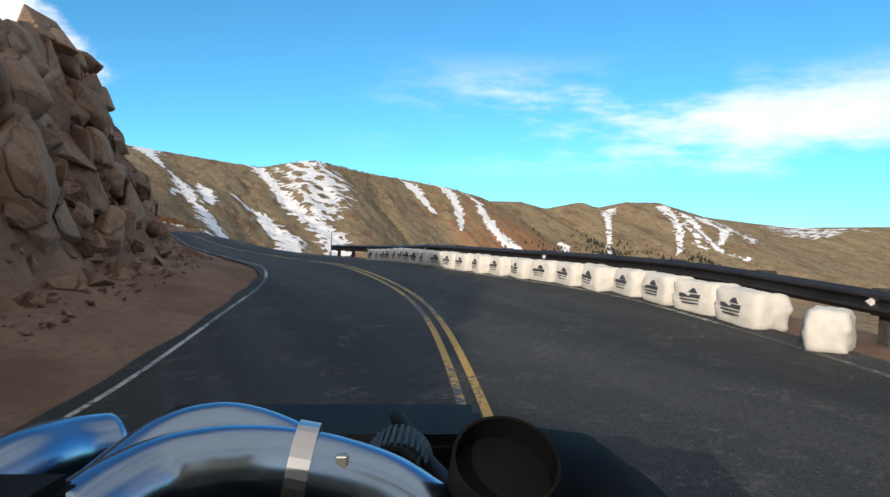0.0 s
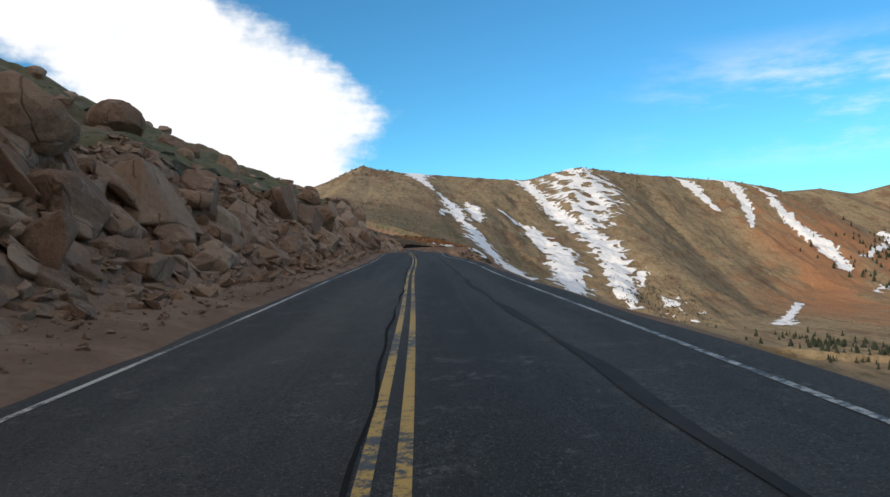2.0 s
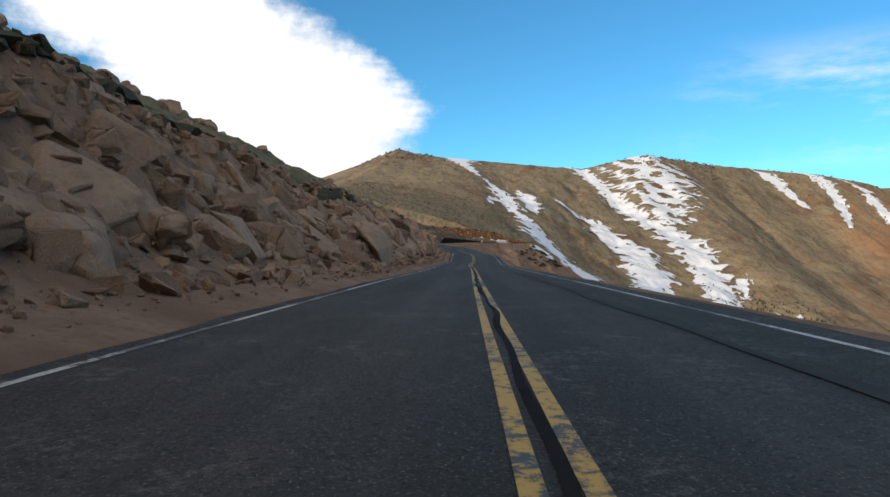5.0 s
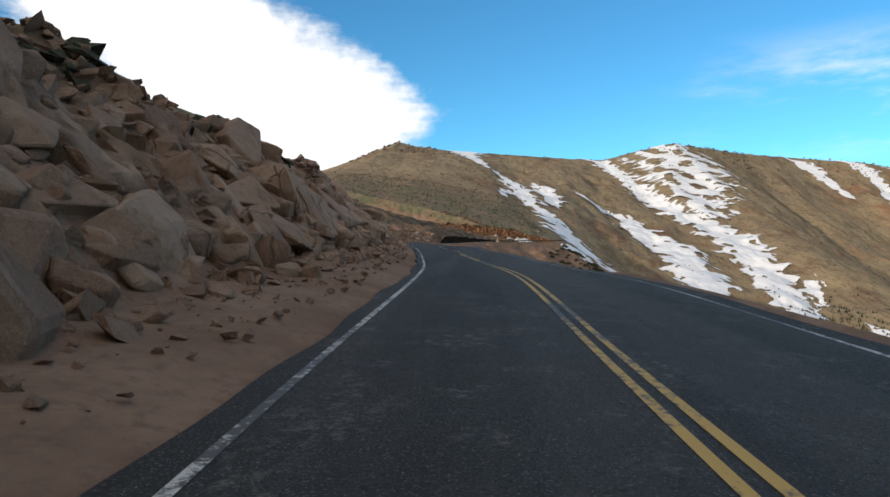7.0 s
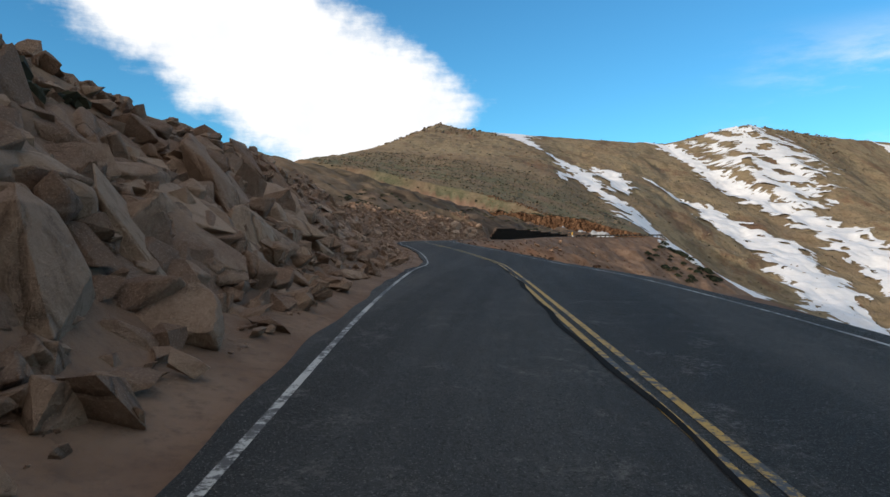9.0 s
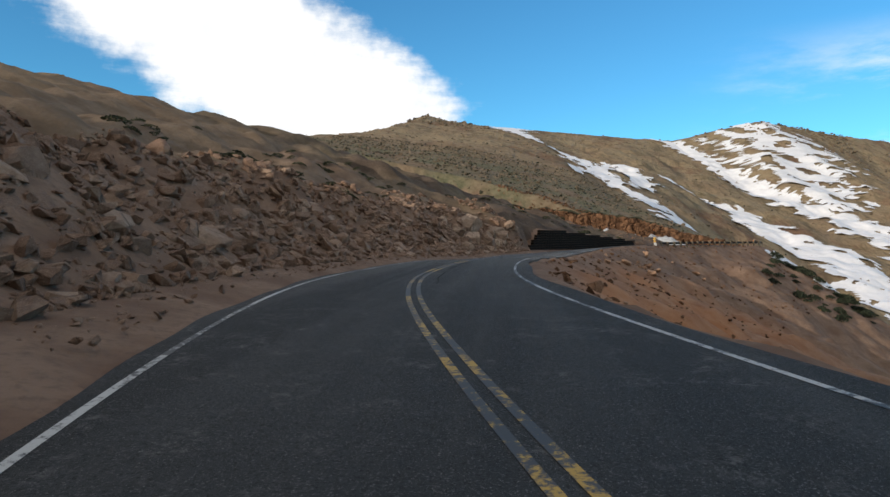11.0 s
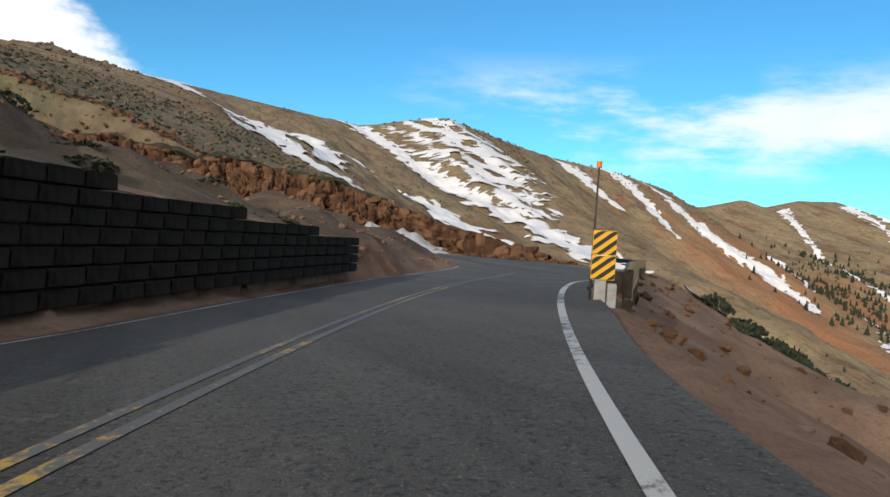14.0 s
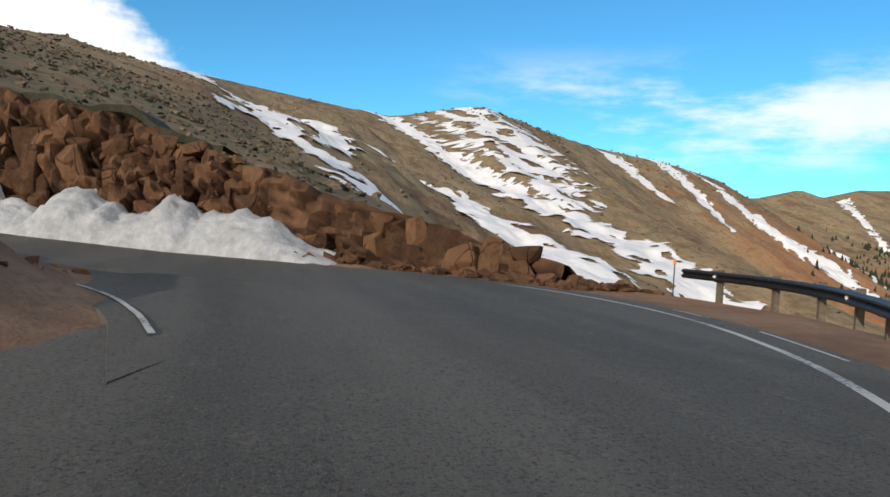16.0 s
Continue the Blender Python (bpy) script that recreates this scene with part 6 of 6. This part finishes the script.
def tar_line(run0, run1, left, width, wander, seed, mat=TAR):
    ob = strip("tar_seam", run0, run1, lambda r: left + wander * math.sin(r * 0.31 + seed) + 0.4 * wander * math.sin(r * 1.9 + seed) + width * (0.6 + 0.4 * math.sin(r * 0.8 + seed)),
               lambda r: left + wander * math.sin(r * 0.31 + seed) + 0.4 * wander * math.sin(r * 1.9 + seed) - width * (0.6 + 0.4 * math.sin(r * 1.1)), 0.008, mat, 0.35)
    return tagged(ob, "dark wandering seam in the asphalt", "road seam", kind="structure")


tar_line(run_of(30), run_of(120), 0.20, 0.032, 0.05, 1)
tar_line(run_of(44), run_of(236), -1.85, 0.10, 0.03, 5, WHEEL_TRACK)
tar_line(run_of(105), run_of(215), 0.0, 0.05, 0.05, 2)
tar_line(run_of(280), run_of(345), 0.16, 0.07, 0.05, 3)
tar_line(run_of(380), run_of(396), -0.45, 0.02, 0.06, 4)
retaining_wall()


# ---- front of the race car, standing at the start of the walk ----
# the sky's blue reflection is put into the steel's base colour
CHROME = make_plain("brushed_steel_sky_blue_tint", (0.27, 0.36, 0.48), 0.22, 1.0, grain=3.0, spread=0.1)
CARBON = make_plain("black_car_body", (0.006, 0.0065, 0.007), 0.6, 0.0, 0.06, grain=3.0, spread=0.3)
RUBBER = make_plain("tyre_rubber", (0.015, 0.015, 0.015), 0.85, grain=12.0)
ALU = make_plain("machined_aluminium", (0.6, 0.6, 0.6), 0.3, 1.0, grain=10.0, spread=0.1)
MESH_BLACK = make_plain("black_filter_gauze", (0.014, 0.014, 0.013), 0.6, grain=60.0, spread=0.5, relief=0.004)


def tube(path, radius, sides=20):
    """A round tube through points; radius is a number or one for each point."""
    p, run = smooth_line(path, 0.012)
    bm = bmesh.new()
    rows_ = []
    up = Vector((0, 0, 1))
    for i in range(len(p)):
        a, b = p[max(i - 1, 0), :3], p[min(i + 1, len(p) - 1), :3]
        t = Vector(b - a).normalized()
        s = t.cross(up).normalized()
        w = s.cross(t)
        rows_.append([bm.verts.new(Vector(p[i, :3]) + (s * math.cos(6.2832 * k / sides) + w * math.sin(6.2832 * k / sides)) * radius) for k in range(sides)])
    for a, b in zip(rows_, rows_[1:]):
        for k in range(sides):
            bm.faces.new((a[k], a[(k + 1) % sides], b[(k + 1) % sides], b[k]))
    bm.faces.new(rows_[0])
    bm.faces.new(rows_[-1][::-1])
    bmesh.ops.recalc_face_normals(bm, faces=bm.faces)
    return bm


def ring(center, way, radius, width, thick=0.008):
    q = Vector(way).to_track_quat("Z", "Y").to_matrix().to_4x4()
    bm = bmesh.new()
    bmesh.ops.create_cone(bm, segments=28, radius1=radius + thick, radius2=radius + thick, depth=width, cap_ends=False, matrix=Matrix.Translation(center) @ q)
    bmesh.ops.solidify(bm, geom=bm.faces[:], thickness=thick)
    return bm


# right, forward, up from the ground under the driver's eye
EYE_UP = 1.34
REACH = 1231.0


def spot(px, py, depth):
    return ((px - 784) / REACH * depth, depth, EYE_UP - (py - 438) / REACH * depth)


def race_car():
    m = walk_start()
    car = tagged(empty("race_car", m), "black open-engined race car with polished exhaust tubes", "car")
    part("exhaust_tube", tube([spot(150, 920, 1.05), spot(215, 855, 1.15), spot(300, 792, 1.25), spot(390, 768, 1.3), spot(475, 786, 1.32), spot(560, 832, 1.32), spot(620, 890, 1.3)], 0.062), CHROME, car, "polished steel exhaust tube tinted blue for the reflected sky", True)
    t2 = part("exhaust_tube", tube([spot(110, 944, 0.92), spot(190, 886, 1.0), spot(280, 840, 1.08), spot(370, 819, 1.12), spot(450, 814, 1.15), spot(525, 820, 1.16), spot(600, 836, 1.17), spot(680, 864, 1.18), spot(760, 914, 1.18)], 0.060), CHROME, car, "polished steel exhaust tube tinted blue for the reflected sky", True)
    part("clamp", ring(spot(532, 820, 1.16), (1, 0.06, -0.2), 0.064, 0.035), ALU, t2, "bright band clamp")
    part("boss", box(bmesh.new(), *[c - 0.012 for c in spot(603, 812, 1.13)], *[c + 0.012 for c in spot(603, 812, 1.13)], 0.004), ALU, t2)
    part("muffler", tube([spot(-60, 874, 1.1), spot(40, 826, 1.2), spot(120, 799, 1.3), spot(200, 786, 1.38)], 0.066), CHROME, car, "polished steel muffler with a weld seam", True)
    # body round the engine bay
    part("front_panel", box(bmesh.new(), -0.95, 2.0, 0.62, 0.12, 2.45, 0.80, 0.03), CARBON, car, "black panel before the engine bay")
    bm = bmesh.new()
    rows_ = []
    for i in range(24):
        a = i / 23
        y = 1.0 + 1.55 * a
        top = 0.62 + 0.24 * math.sin(math.pi * min(1.0, 0.12 + a * 0.9))
        rows_.append([bm.verts.new((x, y, z)) for x, z in ((0.08, top - 0.02), (0.2, top + 0.02), (0.38, top), (0.52, top - 0.10), (0.60, top - 0.28), (0.62, 0.22))])
    for a_, b_ in zip(rows_, rows_[1:]):
        for k in range(5):
            bm.faces.new((a_[k], a_[k + 1], b_[k + 1], b_[k]))
    bmesh.ops.solidify(bm, geom=bm.faces[:], thickness=0.012)
    part("fender", bm, CARBON, car, "glossy black rounded fender", True)
    bm = bmesh.new()
    rows_ = []
    for i in range(24):
        a = i / 23
        y = 1.2 + 1.3 * a
        top = 0.62 + 0.20 * math.sin(math.pi * min(1.0, 0.12 + a * 0.9))
        rows_.append([bm.verts.new((x, y, z)) for x, z in ((-0.86, top - 0.02), (-0.98, top), (-1.14, top - 0.04), (-1.26, top - 0.16), (-1.32, 0.22))])
    for a_, b_ in zip(rows_, rows_[1:]):
        for k in range(4):
            bm.faces.new((a_[k], b_[k], b_[k + 1], a_[k + 1]))
    bmesh.ops.solidify(bm, geom=bm.faces[:], thickness=0.012)
    part("fender", bm, CARBON, car, "glossy black rounded fender", True)
    part("engine_block", box(bmesh.new(), -0.8, 0.75, 0.2, 0.05, 1.95, 0.70, 0.04), CARBON, car, "dark engine block under the tubes")
    part("floor_pan", box(bmesh.new(), -1.25, 0.3, 0.14, 0.58, 2.5, 0.2, 0.02), CARBON, car)
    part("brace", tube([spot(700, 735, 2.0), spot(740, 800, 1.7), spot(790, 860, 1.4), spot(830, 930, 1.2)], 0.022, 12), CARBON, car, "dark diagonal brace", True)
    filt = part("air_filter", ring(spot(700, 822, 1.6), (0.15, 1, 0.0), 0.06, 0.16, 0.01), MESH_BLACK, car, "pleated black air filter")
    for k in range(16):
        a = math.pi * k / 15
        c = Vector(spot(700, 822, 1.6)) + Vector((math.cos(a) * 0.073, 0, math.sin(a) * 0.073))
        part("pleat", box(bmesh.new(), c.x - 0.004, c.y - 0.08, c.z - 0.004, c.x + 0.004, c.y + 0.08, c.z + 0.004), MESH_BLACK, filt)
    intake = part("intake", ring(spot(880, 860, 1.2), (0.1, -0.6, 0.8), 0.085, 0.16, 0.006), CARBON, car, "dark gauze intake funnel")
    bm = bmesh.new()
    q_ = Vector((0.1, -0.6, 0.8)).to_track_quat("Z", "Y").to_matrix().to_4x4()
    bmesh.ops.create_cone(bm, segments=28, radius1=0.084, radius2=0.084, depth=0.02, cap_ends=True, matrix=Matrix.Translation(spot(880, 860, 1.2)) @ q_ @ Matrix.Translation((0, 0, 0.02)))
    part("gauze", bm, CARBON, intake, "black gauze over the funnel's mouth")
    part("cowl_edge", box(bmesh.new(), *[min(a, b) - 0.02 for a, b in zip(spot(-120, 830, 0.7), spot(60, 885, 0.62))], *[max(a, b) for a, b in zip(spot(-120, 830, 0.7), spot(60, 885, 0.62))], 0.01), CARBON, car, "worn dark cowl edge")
    for x in (-1.08, 0.36):
        bm = bmesh.new()
        bmesh.ops.create_cone(bm, segments=40, radius1=0.31, radius2=0.31, depth=0.26, cap_ends=True, matrix=Matrix.Translation((x, 1.95, 0.31)) @ Matrix.Rotation(math.pi / 2, 4, "Y"))
        bmesh.ops.bevel(bm, geom=[e for e in bm.edges if len(e.link_faces) == 2 and e.calc_face_angle(0) > 1], offset=0.04, segments=3, affect="EDGES")
        wheel = part("wheel", bm, RUBBER, car, "slick black tyre", True)
        bm = bmesh.new()
        bmesh.ops.create_cone(bm, segments=32, radius1=0.2, radius2=0.2, depth=0.272, cap_ends=True, matrix=Matrix.Translation((x, 1.95, 0.31)) @ Matrix.Rotation(math.pi / 2, 4, "Y"))
        part("rim", bm, ALU, wheel, "dull metal rim")
    return car


def walk_start():
    """Where the car stands: on the road at the start of the walk, nose along it, the driver's eye at EYE_UP."""
    return pose(-0.00, -0.00, 0.01, 89.55, -3.26, -113.25) @ pose(0, 0, 0, -90) @ Matrix.Translation((0, 0, -EYE_UP))


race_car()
